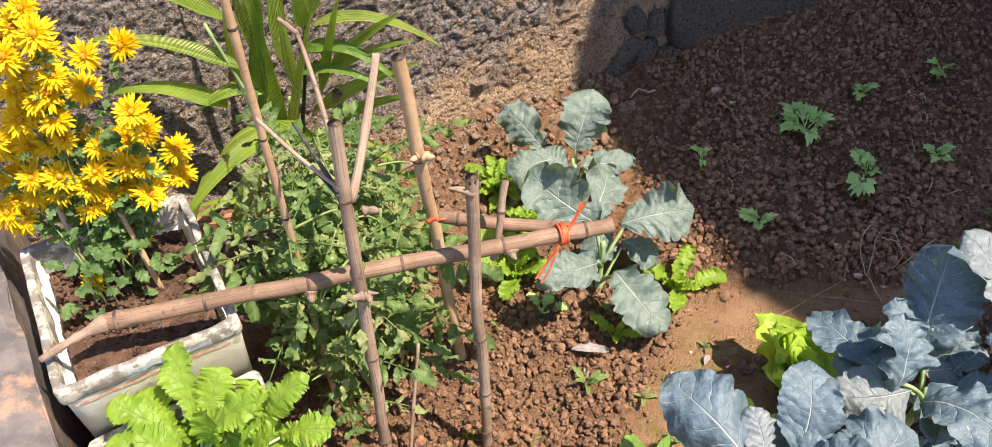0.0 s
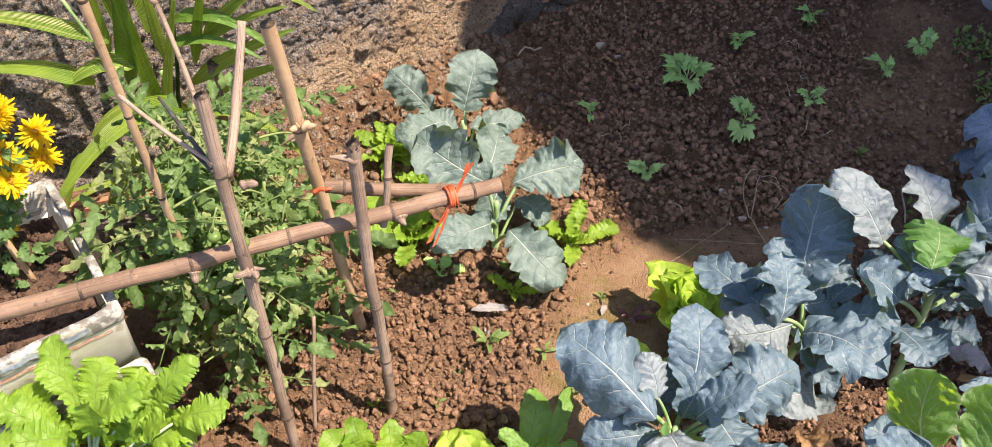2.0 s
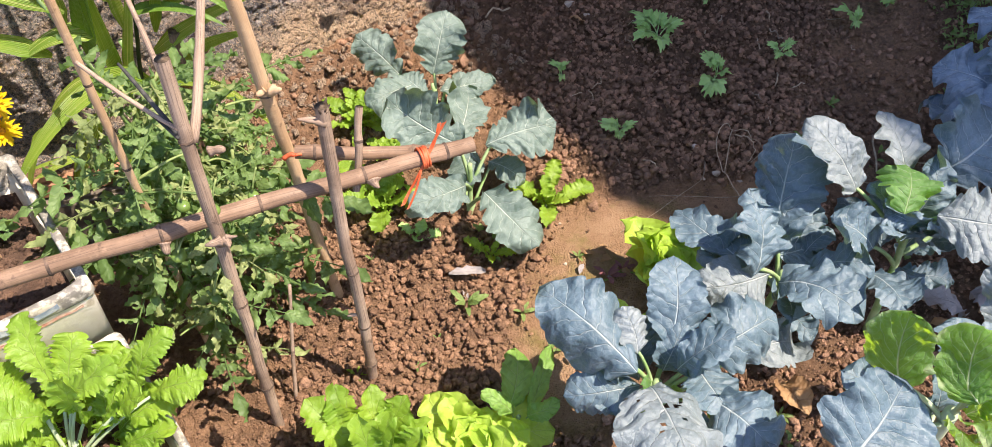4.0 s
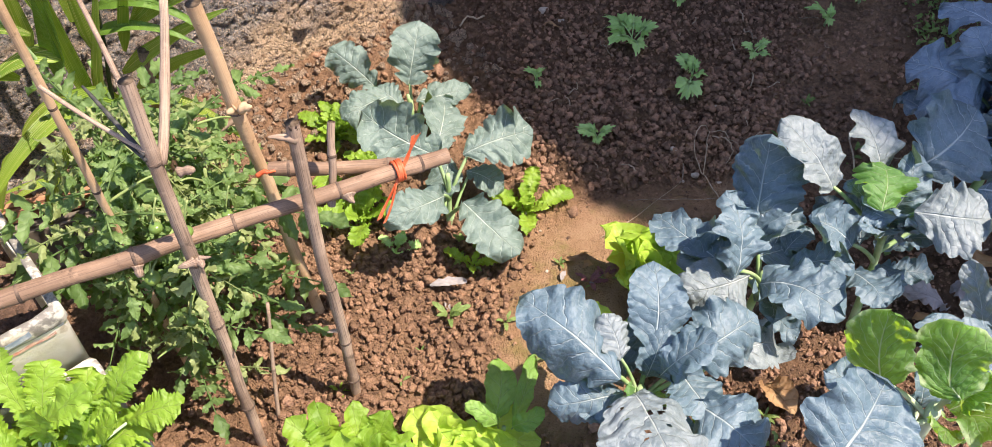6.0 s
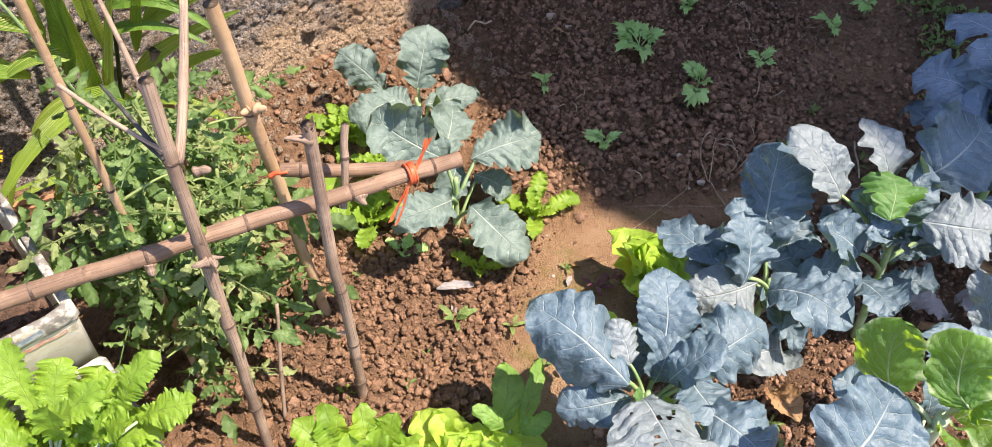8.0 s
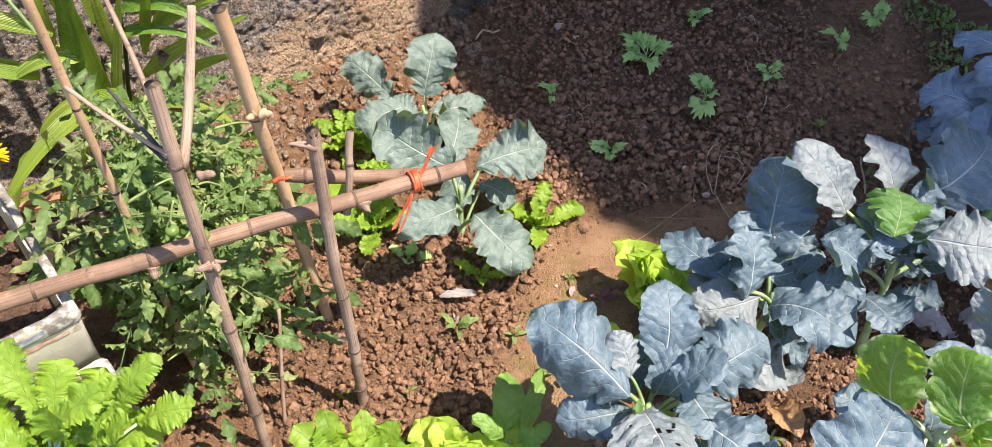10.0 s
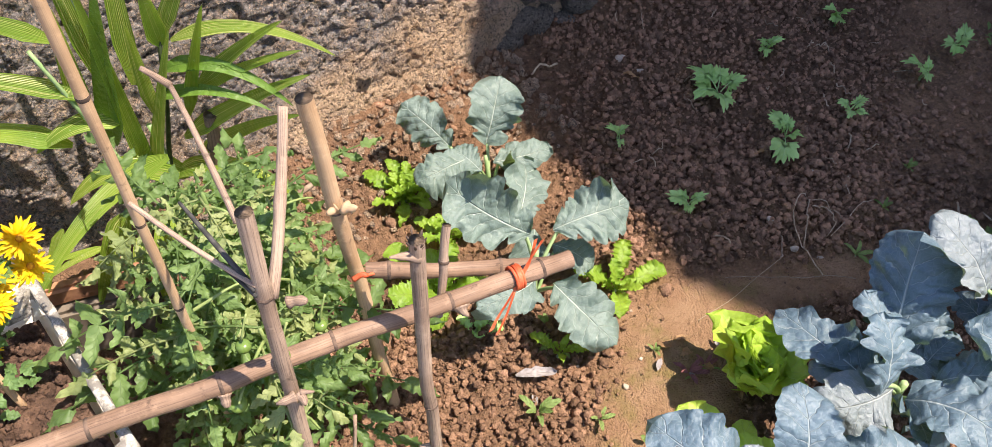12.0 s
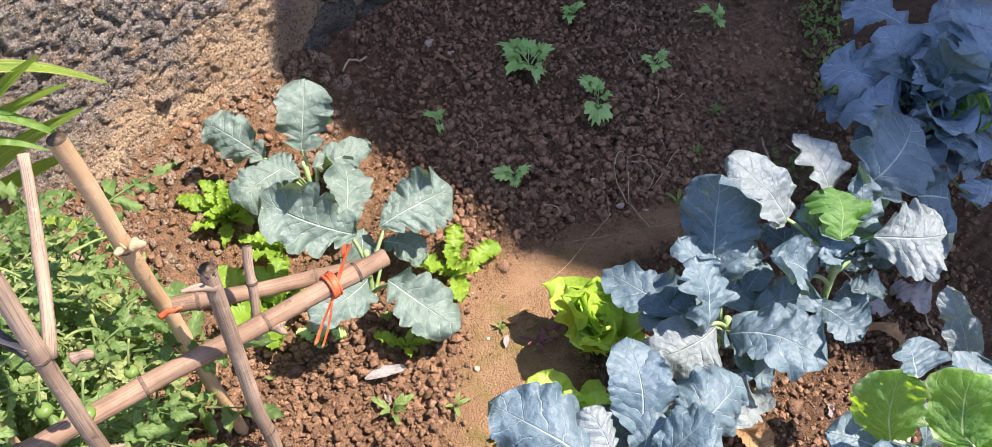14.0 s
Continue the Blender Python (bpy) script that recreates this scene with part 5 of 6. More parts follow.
PALM = [
    (-0.385, 1.500, 0.595, -0.106, 1.440, 0.587, 0.030),
    (-0.418, 1.500, 0.528, -0.192, 1.440, 0.476, 0.031),
    (-0.444, 1.500, 0.464, -0.232, 1.440, 0.469, 0.029),
    (-0.359, 1.500, 0.491, -0.186, 1.440, 0.670, 0.030),
    (-0.374, 1.500, 0.470, -0.162, 1.440, 0.605, 0.026),
    (-0.413, 1.500, 0.360, -0.154, 1.440, 0.550, 0.042),
    (-0.395, 1.500, 0.312, -0.182, 1.440, 0.454, 0.035),
    (-0.464, 1.500, 0.249, -0.176, 1.440, 0.161, 0.041),
    (-0.428, 1.500, 0.252, -0.647, 1.440, 0.258, 0.060),
    (-0.501, 1.500, 0.424, -0.659, 1.440, 0.404, 0.052),
    (-0.498, 1.500, 0.255, -0.491, 1.440, 0.775, 0.037),
    (-0.403, 1.500, 0.584, -0.393, 1.440, 0.755, 0.039),
    (-0.393, 1.500, 0.416, -0.307, 1.440, 0.710, 0.028),
    (-0.452, 1.500, 0.425, -0.433, 1.440, 0.682, 0.029),
    (-0.544, 1.500, 0.354, -0.457, 1.440, 0.761, 0.060),
    (-0.570, 1.500, 0.442, -0.532, 1.440, 0.722, 0.048),
    (-0.488, 1.500, 0.272, -0.367, 1.440, 0.669, 0.037),
]

G_K, G_B = "young kale in the plot", "broccoli plants in the plot"
leafy("kale_plant", (0.215, 1.56, 0.0), (0.205, 1.60, 0.13), KALE_REAR, M_KALE, "broccoli", "young grey-green kale plant by the wall", "kale plant", group=G_K, seed=1, stem_r=0.006, stem_mat=M_STEM,
      special={0: {"face": (0.0, -0.85, 0.5)}, 1: {"face": (0.0, -0.7, 0.6)}})
leafy("kale_plant", (0.262, 1.26, 0.0), (0.262, 1.29, 0.16), KALE_FRONT, M_KALE, "broccoli", "young grey-green kale plant with broad leaves", "kale plant", group=G_K, seed=2, stem_r=0.007, stem_mat=M_STEM,
      special={0: {"face": (0.0, -0.75, 0.65)}})
leafy("broccoli_plant", (0.50, 0.62, 0.0), (0.505, 0.625, 0.30), BROC_L, M_BROC, "broccoli", "blue-green broccoli plant with waxy lobed leaves", "broccoli plant", group=G_B, seed=3, stem_r=0.010, stem_mat=M_STEM, inner=12,
      special={2: {"face": (-0.2, -0.75, 0.6)}, 1: {"mat": M_BROC_PALE, "wave": 0.16}, 5: {"mat": M_BROC_PALE, "wave": 0.1, "holes": 9}, 7: {"mat": M_BROC_PALE, "wave": 0.2, "label": "curled half-withered leaf"}, 6: {"mat": M_BROC}})
leafy("broccoli_plant", (0.845, 0.84, 0.0), (0.83, 0.845, 0.27), BROC_M, M_BROC, "broccoli", "tall blue-green broccoli plant with an upright leaf", "broccoli plant", group=G_B, seed=4, stem_r=0.010, stem_mat=M_STEM, inner=11, inner_mat=M_BROC, inner_len=(0.08, 0.16),
      special={2: {"face": (-0.65, -0.76, 0.0), "arch": -0.03}, 1: {"mat": M_BROC, "face": (0.3, -0.7, 0.5)}, 3: {"mat": M_BROC_PALE, "cup": -0.15}, 4: {"cup": -0.12}})
leafy("broccoli_plant", (1.12, 0.84, 0.0), (1.08, 0.87, 0.33), BROC_N, M_BROC, "broccoli", "broccoli plant with pale silvery outer leaves", "broccoli plant", group=G_B, seed=5, stem_r=0.009, stem_mat=M_STEM, inner=14, inner_mat=M_BROC, inner_len=(0.08, 0.15),
      special={0: {"mat": M_BROC_PALE, "kind": "cabbage", "wave": 0.2}, 1: {"face": (-0.6, -0.7, 0.1)}, 2: {"mat": M_BROC_PALE}, 5: {"mat": M_BROC_PALE, "kind": "cabbage", "wave": 0.12, "label": "pale waxy leaf bleached by the sun"}, 7: {"mat": M_BROC_GREEN, "label": "young yellow-green leaf"}})
leafy("broccoli_plant", (1.56, 1.12, 0.0), (1.53, 1.15, 0.34), BROC_P, M_BROC_SKYLIT, "broccoli", "large blue-green broccoli plant in shade", "broccoli plant", group=G_B, seed=6, stem_r=0.012, stem_mat=M_STEM, inner=34, inner_mat=M_BROC, inner_len=(0.10, 0.20), ratio=0.72,
      special={1: {"label": "leaf with a dry brown tip"}, 6: {"mat": M_BROC_GREEN}, 0: {"face": (-0.3, -0.7, 0.5)}, 4: {"face": (-0.3, -0.7, 0.5)}})
leafy("cabbage_plant", (0.99, 0.46, 0.0), (0.92, 0.46, 0.42), CABB, M_CABB, "cabbage", "young cabbage with broad veined green leaves", "cabbage plant", seed=7, stem_r=0.016, arch=0.03, cup=0.10, wave=0.06, inner=8, inner_mat=M_BROC, ratio=0.8,
      special={0: {"mat": M_BROC, "face": (0.0, -0.4, 0.9)}, 1: {"face": (-0.6, -0.78, 0.1)}, 2: {"face": (-0.65, -0.75, 0.1)}, 3: {"face": (-0.5, -0.8, 0.2)}, 4: {"mat": M_BROC_PALE, "face": (-0.9, -0.2, 0.3)}, 5: {"mat": M_BROC}})

# ---- palm by the wall ----
def strap(base, tip, width, arch, seed, droop=0.0, mat=M_PALM):
    """A long pleated strap leaf from base to tip, bowed upwards."""
    base, tip = np.array(base, float), np.array(tip, float)
    n, cols = 22, 7
    t = np.linspace(0, 1, n)
    p = curve_points(base, tip, n, arch * np.linalg.norm(tip - base))
    p[:, 2] -= droop * t ** 3
    d = np.gradient(p, axis=0)
    d /= np.linalg.norm(d, axis=1)[:, None]
    rng = np.random.default_rng(seed)
    side = np.cross(d, np.array([0.1, -0.6, 0.75]))
    side /= np.linalg.norm(side, axis=1)[:, None]
    nor = np.cross(side, d)
    w = width * np.minimum(1, (t + 0.03) / 0.22) ** 0.8 * np.clip(1 - t, 0, 1) ** 0.62 * 1.25
    s = np.linspace(-0.5, 0.5, cols)
    lift = np.array([0.10, 0.015, 0.05, -0.03, 0.05, 0.015, 0.10])
    roll = rng.uniform(-0.5, 0.5)
    v = p[:, None, :] + side[:, None, :] * (s * math.cos(roll))[None, :, None] * w[:, None, None] + nor[:, None, :] * ((s * math.sin(roll))[None, :] + lift[None, :])[:, :, None] * w[:, None, None]
    uv = np.stack([np.tile(s + 0.5, n), np.repeat(t, cols)], 1)
    return mesh("leaflet", v.reshape(-1, 3), grid_faces(n, cols), mat, uv)


palm = thing("palm_plant", (-0.50, 1.50, 0.0), "variegated palm with long striped yellow-green leaflets by the wall", "palm plant")
for k, (a, b, r) in enumerate((((-0.50, 1.50, 0.0), (-0.40, 1.50, 0.62), 0.006), ((-0.49, 1.51, 0.0), (-0.52, 1.49, 0.80), 0.008), ((-0.51, 1.49, 0.0), (-0.60, 1.46, 0.62), 0.006), ((-0.52, 1.50, 0.0), (-0.47, 1.50, 0.40), 0.009))):
    part("stalk", tube_mesh("stalk", curve_points(a, b, 12, 0, (0.01 * k, 0, 0), 0.004, k), np.linspace(r, r * 0.6, 12), M_PALM_STEM if k == 0 else M_STEM, 8), palm)
ARCH = (0.16, 0.22, 0.16, 0.04, 0.05, 0.04, 0.07, 0.30, 0.28, 0.16, 0.02, 0.03, 0.02, 0.06, 0.03, 0.05, 0.02)
for k, row in enumerate(PALM):
    # leaflets 1, 2 and 14 take the green darkened for shade
    part("leaflet", strap(row[:3], row[3:6], row[6] * 0.88, ARCH[k], 300 + k, 0.0, M_PALM_SHADED if k in (1, 2, 14) else M_PALM), palm, None, "leaflet coloured dark green for shade" if k in (1, 2, 14) else "")
for k, (a, b, w, arch) in enumerate((((-0.545, 1.47, 0.50), (-0.84, 1.42, 0.60), 0.040, 0.10), ((-0.56, 1.48, 0.62), (-0.76, 1.43, 0.74), 0.036, 0.06), ((-0.52, 1.42, 0.15), (-0.56, 1.36, 0.02), 0.055, 0.30), ((-0.45, 1.40, 0.25), (-0.51, 1.27, 0.02), 0.055, 0.22),
                                    ((-0.47, 1.50, 0.5), (-0.44, 1.55, 0.92), 0.045, 0.02), ((-0.52, 1.50, 0.5), (-0.55, 1.52, 0.95), 0.045, 0.03), ((-0.40, 1.50, 0.6), (-0.28, 1.48, 0.82), 0.035, 0.06), ((-0.60, 1.46, 0.4), (-0.85, 1.44, 0.44), 0.05, 0.14), ((-0.62, 1.45, 0.1), (-0.74, 1.40, 0.12), 0.02, 0.08), ((-0.62, 1.44, 0.12), (-0.76, 1.38, 0.08), 0.02, 0.08), ((-0.44, 1.45, 0.36), (-0.655, 1.165, 0.31), 0.052, 0.15), ((-0.50, 1.32, 0.36), (-0.605, 1.27, 0.14), 0.05, 0.10), ((-0.62, 1.32, 0.33), (-0.69, 1.27, 0.18), 0.028, 0.08))):
    part("leaflet", strap(a, b, w * 0.8, arch, 340 + k), palm)


# ---- tomatoes ----
def joined(name, pieces, mat):
    V, F, T, off = [], [], [], 0
    for v, f, uv in pieces:
        V.append(v)
        F += [tuple(int(i) + off for i in q) for q in f]
        T.append(uv)
        off += len(v)
    return mesh(name, np.concatenate(V), F, mat, np.concatenate(T))


def compound_leaf(seed, mat, length=0.16):
    """A tomato leaf: a drooping midrib with toothed leaflets."""
    rng = np.random.default_rng(seed)
    t = np.linspace(0, 1, 9)
    droop = rng.uniform(0.25, 0.6)
    mid = np.stack([0.06 * length * np.sin(t * 2 + seed), t * length * 0.95, length * (0.12 * t - droop * t ** 2)], 1)
    pieces = [tube(mid, np.linspace(0.0022, 0.0012, 9), 5)]
    spots = [(1.0, 0, 1.2)] + [(f, s, k) for f, k in ((0.82, 0.95), (0.62, 1.1), (0.42, 1.0), (0.22, 0.7)) for s in (-1, 1)] + [(f, s, 0.38) for f in (0.72, 0.52, 0.32) for s in (-1, 1)]
    for f, s, k in spots:
        k = k * rng.uniform(0.75, 1.2)
        v, fc, uv = leaf_shape(0.043 * k * length / 0.16, 0.021 * k * length / 0.16, "leaflet", int(rng.integers(1e6)), rng.uniform(-0.3, 0.1), rng.uniform(-0.5, 0.35), 0.2, rng.uniform(-0.8, 0.8))
        at = [np.interp(f, t, mid[:, c]) for c in range(3)]
        m = Matrix.Translation(at) @ pose(0, 0, 0, 0, 0, -s * rng.uniform(42, 78)) @ pose(0, 0, 0, rng.uniform(-55, 10), rng.uniform(-40, 40), 0)
        if s == 0:
            m = Matrix.Translation(at) @ pose(0, 0, 0, rng.uniform(-50, -15), 0, 0)
        v = v @ np.array(m.to_3x3()).T + np.array(at)
        pieces.append((v, fc, uv))
    return joined("leaf", pieces, mat)


tom_leaves = [compound_leaf(400 + k, M_TOM, 0.15 + 0.012 * (k % 4)) for k in range(8)]
tom_pale = [compound_leaf(420 + k, M_TOM_PALE, 0.13) for k in range(4)]
trng = np.random.default_rng(33)
STEMS = (((-0.34, 0.98), (-0.345, 0.96, 0.58), 26), ((-0.25, 0.97), (-0.24, 0.93, 0.54), 18), ((-0.30, 1.14), (-0.31, 1.12, 0.62), 32), ((-0.21, 1.10), (-0.20, 1.06, 0.50), 12), ((-0.25, 0.87), (-0.26, 0.86, 0.36), 6), ((-0.36, 1.16), (-0.37, 1.14, 0.58), 28), ((-0.25, 1.22), (-0.24, 1.22, 0.48), 18))
for k, (foot, top, count) in enumerate(STEMS):
    plant = thing("tomato_plant", (*foot, 0.0), "bushy tomato plant with hanging toothed leaves", "tomato plant", "tomato plants round the canes")
    st = curve_points((*foot, 0.0), top, 16, 0, None, 0.03, 50 + k)
    part("stem", tube_mesh("stem", st, np.linspace(0.006, 0.003, 16), M_STEM_TOM, 7, 0.1), plant)
    for i in range(count):
        f = 0.38 + 0.62 * (i + trng.uniform(0, 1)) / count
        base = Vector([float(np.interp(f * 15, np.arange(16), st[:, c])) for c in range(3)])
        az = i * 2.4 + trng.uniform(-0.5, 0.5)
        way = Vector((math.cos(az), math.sin(az) - 0.15, trng.uniform(-0.1, 0.5)))
        m = aim(base, base + way, (0, -0.2, 1)) @ Matrix.Scale(trng.uniform(0.75, 1.15), 4)
        pale = trng.uniform(0, 1) < (0.5 if f > 0.6 else 0.2)
        part("leaf", tom_pale[i % 4] if pale else tom_leaves[(i * 3 + k) % 8], plant, m)
    for i in range(4):
        a = st[5 + 3 * i]
        e = a + np.array([trng.uniform(-0.09, 0.09), trng.uniform(-0.11, 0.05), trng.uniform(-0.02, 0.08)])
        part("side_shoot", tube_mesh("side_shoot", curve_points(a, e, 8, 0.01, None, 0.006, i + k), np.linspace(0.003, 0.0018, 8), M_STEM_TOM, 6), plant)
v, f = BALL[3]
v = v * np.array([1, 1, 0.88])
v = v * (1 - 0.12 * np.exp(-((v[:, 2] - 0.9) / 0.12) ** 2))[:, None]
fruit = mesh("tomato", v * 0.0145, f, M_TOMATO)
for at, s in (((-0.276, 0.845, 0.490), 1.05), ((-0.262, 0.905, 0.540), 0.9), ((-0.205, 0.862, 0.575), 0.85), ((-0.16, 0.95, 0.50), 0.8), ((-0.235, 0.815, 0.40), 0.8)):
    t = thing("tomato", at, "unripe green tomato hanging among the leaves", "tomato", "green tomatoes on the plants")
    part("fruit", fruit, t, Matrix.Translation(at) @ Matrix.Scale(s * 0.85, 4))
    part("fruit_stalk", tube_mesh("fruit_stalk", curve_points(np.array(at) + (0, 0, 0.015 * s), np.array(at) + (0.012, 0.02, 0.05), 7, 0.004), 0.0018, M_STEM_TOM, 6), t)


# ---- chrysanthemums ----
def petal_ring(n, r0, r1, width, lift, seed):
    """Strap petals round a centre, unevenly raised, bent and turned."""
    rng = np.random.default_rng(seed)
    out = []
    for k in range(n):
        a = 2 * math.pi * (k + rng.uniform(-0.45, 0.45)) / n
        up = lift + rng.uniform(-0.28, 0.28)
        L = (r1 - r0) * rng.uniform(0.68, 1.12)
        t = np.linspace(0, 1, 5)
        w = width * np.array([0.5, 0.9, 1.0, 0.85, 0.3]) * rng.uniform(0.8, 1.1)
        rad = r0 + L * t * math.cos(up)
        z = L * (t * math.sin(up) - rng.uniform(0.0, 0.4) * t ** 2)
        c = np.array([math.cos(a), math.sin(a), 0])
        s = np.array([-math.sin(a), math.cos(a), rng.uniform(-0.5, 0.5)])
        bend = rng.uniform(-0.12, 0.12) * L * t ** 2
        mid = rad[:, None] * c + z[:, None] * np.array([0, 0, 1.0]) + bend[:, None] * s
        v = np.concatenate([mid - s * w[:, None] / 2, mid - np.array([0, 0, 0.0011]), mid + s * w[:, None] / 2])
        out.append((v, grid_faces(3, 5), np.tile([[0.5, 0.5]], (15, 1))))
    return out


def flower_mesh(seed):
    rings = petal_ring(24, 0.004, 0.0290, 0.0052, 0.0, seed) + petal_ring(22, 0.004, 0.0260, 0.0050, 0.3, seed + 1) + petal_ring(20, 0.003, 0.021, 0.0046, 0.62, seed + 2) + petal_ring(14, 0.002, 0.0150, 0.0040, 1.0, seed + 3)
    return joined("flower", rings, M_PETAL)


flower_shapes = [flower_mesh(500 + 7 * k) for k in range(5)]
v, f = BALL[2]
centre = mesh("flower_centre", v * np.array([0.0052, 0.0052, 0.0062]), f, M_DISC)
chrys = thing("chrysanthemum_plant", tuple(box_m @ Vector((0.0, 0.03, -0.06))), "chrysanthemum bush covered in bright yellow double flowers", "flowering plant")
FLOWER_XZ = [(-0.65, 0.93), (-0.58, 0.96), (-0.60, 0.98), (-0.66, 0.88), (-0.52, 0.93), (-0.58, 0.89), (-0.64, 0.85), (-0.60, 0.82), (-0.61, 0.77), (-0.48, 0.84), (-0.47, 0.80), (-0.50, 0.77), (-0.56, 0.76), (-0.67, 0.74), (-0.69, 0.80), (-0.73, 0.78), (-0.71, 0.69), (-0.66, 0.70), (-0.62, 0.68), (-0.71, 0.73), (-0.57, 0.72), (-0.53, 0.72), (-0.73, 0.62), (-0.76, 0.65), (-0.57, 0.66), (-0.51, 0.67), (-0.64, 0.62), (-0.78, 0.57), (-0.79, 0.66), (-0.69, 0.65), (-0.55, 0.86), (-0.68, 0.81), (-0.50, 0.72), (-0.62, 0.86), (-0.76, 0.72), (-0.80, 0.74), (-0.77, 0.618), (-0.725, 0.645), (-0.70, 0.635), (-0.675, 0.665), (-0.765, 0.585), (-0.63, 0.64), (-0.585, 0.65), (-0.555, 0.66), (-0.505, 0.665)]
FLOWER_XZ = [(x - 0.034 * (x > -0.62) - 0.012 * (x <= -0.62), z) for x, z in FLOWER_XZ]
FLOWERS = [(x, 0.95, z) for x, z in FLOWER_XZ] + [(x + 0.022 * (-1) ** i, 0.985, z - 0.028) for i, (x, z) in enumerate(FLOWER_XZ[::2])] + [(-0.685, 0.885, 0.475), (-0.615, 0.96, 0.52), (-0.80, 0.95, 0.60), (-0.70, 0.97, 0.84)]
frng = np.random.default_rng(44)
root = box_m @ Vector((0.0, 0.03, -0.06))
leaf_bits = []
for k, (x, y, z) in enumerate(FLOWERS):
    q = Vector((x, y + frng.uniform(-0.03, 0.03), z))
    face = Vector((frng.uniform(-0.3, 0.8), frng.uniform(-0.95, -0.45), frng.uniform(0.35, 1.0))).normalized()
    m = Matrix.Translation(q) @ face.to_track_quat("Z", "Y").to_matrix().to_4x4() @ pose(0, 0, 0, 0, 0, frng.uniform(0, 360)) @ Matrix.Scale(frng.uniform(0.85, 1.12), 4)
    fl = part("flower", flower_shapes[k % 5], chrys, m)
    part("flower_centre", centre, fl, m @ Matrix.Translation((0, 0, 0.004)), "orange-brown centre")
    start = root + Vector((frng.uniform(-0.05, 0.05), frng.uniform(-0.04, 0.05), 0))
    st = curve_points(start, q - face * 0.006, 12, 0.0, (frng.uniform(-0.02, 0.02), 0.02, 0.03), 0.012, k)
    if k % 7 == 0:
        part("stem", tube_mesh("stem", st, np.linspace(0.0020, 0.0012, 12), M_STEM_TOM, 5), chrys)
    for i in range(9):
        f = frng.uniform(0.30, 0.95)
        b = Vector([float(np.interp(f * 11, np.arange(12), st[:, c])) for c in range(3)])
        way = Vector((frng.uniform(-1, 1), frng.uniform(-1, 0.6), frng.uniform(-0.4, 0.5)))
        mm = aim(b, b + way, (0, -0.3, 1))
        L = frng.uniform(0.016, 0.032)
        v, fc, uv = leaf_shape(L, L * 0.72, "leaflet", int(frng.integers(1e6)), 0.1, 0.1, 0.1)
        leaf_bits.append((v @ np.array(mm.to_3x3()).T + np.array(b), fc, uv))
for i in range(42):
    b = Vector((root.x + (-0.03, 0.04)[i % 2] + frng.uniform(-0.035, 0.035), root.y + (-0.03, 0.03)[i % 2] + frng.uniform(-0.04, 0.03), frng.uniform(0.45, 0.58)))
    way = Vector((frng.uniform(-1, 1), frng.uniform(-1, 0.4), frng.uniform(-0.3, 0.4)))
    mm = aim(b, b + way, (0, -0.3, 1))
    L = frng.uniform(0.02, 0.035)
    v, fc, uv = leaf_shape(L, L * 0.75, "lobed", int(frng.integers(1e6)), 0.1, 0.1, 0.1)
    leaf_bits.append((v @ np.array(mm.to_3x3()).T + np.array(b), fc, uv))
foliage = part("foliage", joined("foliage", leaf_bits, M_CHRYS_LEAF), chrys)
foliage["kind"] = "stuff"
for a, b, r, mat, lab in (((-0.575, 0.905, 0.43), (-0.63, 0.955, 0.72), 0.0055, M_BAMBOO_TAN, "thin brown stick propping the chrysanthemums"), ((-0.710, 0.93, 0.43), (-0.715, 0.95, 0.70), 0.006, M_BAMBOO_GREY, "thin grey stick in the flower box")):
    s = thing("plant_stake", a, lab, "stick")
    part("stick", tube_mesh("stick", curve_points(a, b, 12, 0, None, 0.003, 5), np.linspace(r, r * 0.8, 12), mat, 8, 0.12), s)


# ---- mustard greens, lettuce and seedlings ----
leafy("mustard_plant", (-0.45, 0.58, 0.315), (-0.43, 0.59, 0.38), [(*r[:6], r[6] * 0.8) for r in MUST_BOX], M_MUST, "mustard", "bright green frilled mustard plant in a box", "mustard plant", M_STEM_PALE, 0.008, "mustard greens", 8, face=(0.0, -0.35, 0.9), arch=0.12, wave=0.08, inner=28, inner_mat=M_MUST, inner_len=(0.07, 0.15), ratio=0.42)


def rosette(name, at, count, length, width, mat, kind, label, category, seed, group="", rise=(0.4, 1.1), wave=0.1, cup=0.12, stalk=M_STEM_PALE, tips=None, spread=1.0, arch=0.14):
    """A rosette of leaves that rise from one spot."""
    rng = np.random.default_rng(seed)
    at = Vector(at)
    plant = thing(name, tuple(at), label, category, group)
    for k in range(count):
        az = k * 2.4 + rng.uniform(-0.35, 0.35)
        el = rise[0] + (rise[1] - rise[0]) * k / max(1, count - 1)
        L = length * rng.uniform(0.75, 1.15) * (1.05 - 0.3 * k / count)
        way = Vector((math.cos(az) * math.cos(el) * spread, math.sin(az) * math.cos(el) * spread, math.sin(el)))
        base = at + Vector((way.x, way.y, 0)) * 0.06 * length + Vector((0, 0, 0.004))
        if tips and k < len(tips):
            tip = Vector(tips[k])
            L = (tip - base).length
            way = (tip - base).normalized()
        me = leaf("leaf", L, width * L / length, mat, kind, seed * 40 + k, arch, cup, wave, rng.uniform(-0.3, 0.3))
        face = Vector((-way.x * 0.7, -way.y * 0.7 - 0.15, 1.0))
        part("leaf", me, plant, aim(base, base + way, face))
    part("heart", tube_mesh("heart", curve_points(tuple(at - Vector((0, 0, 0.01))), tuple(at + Vector((0, 0, 0.12 * length))), 6), np.linspace(0.06, 0.03, 6) * length, stalk, 7), plant)
    return plant


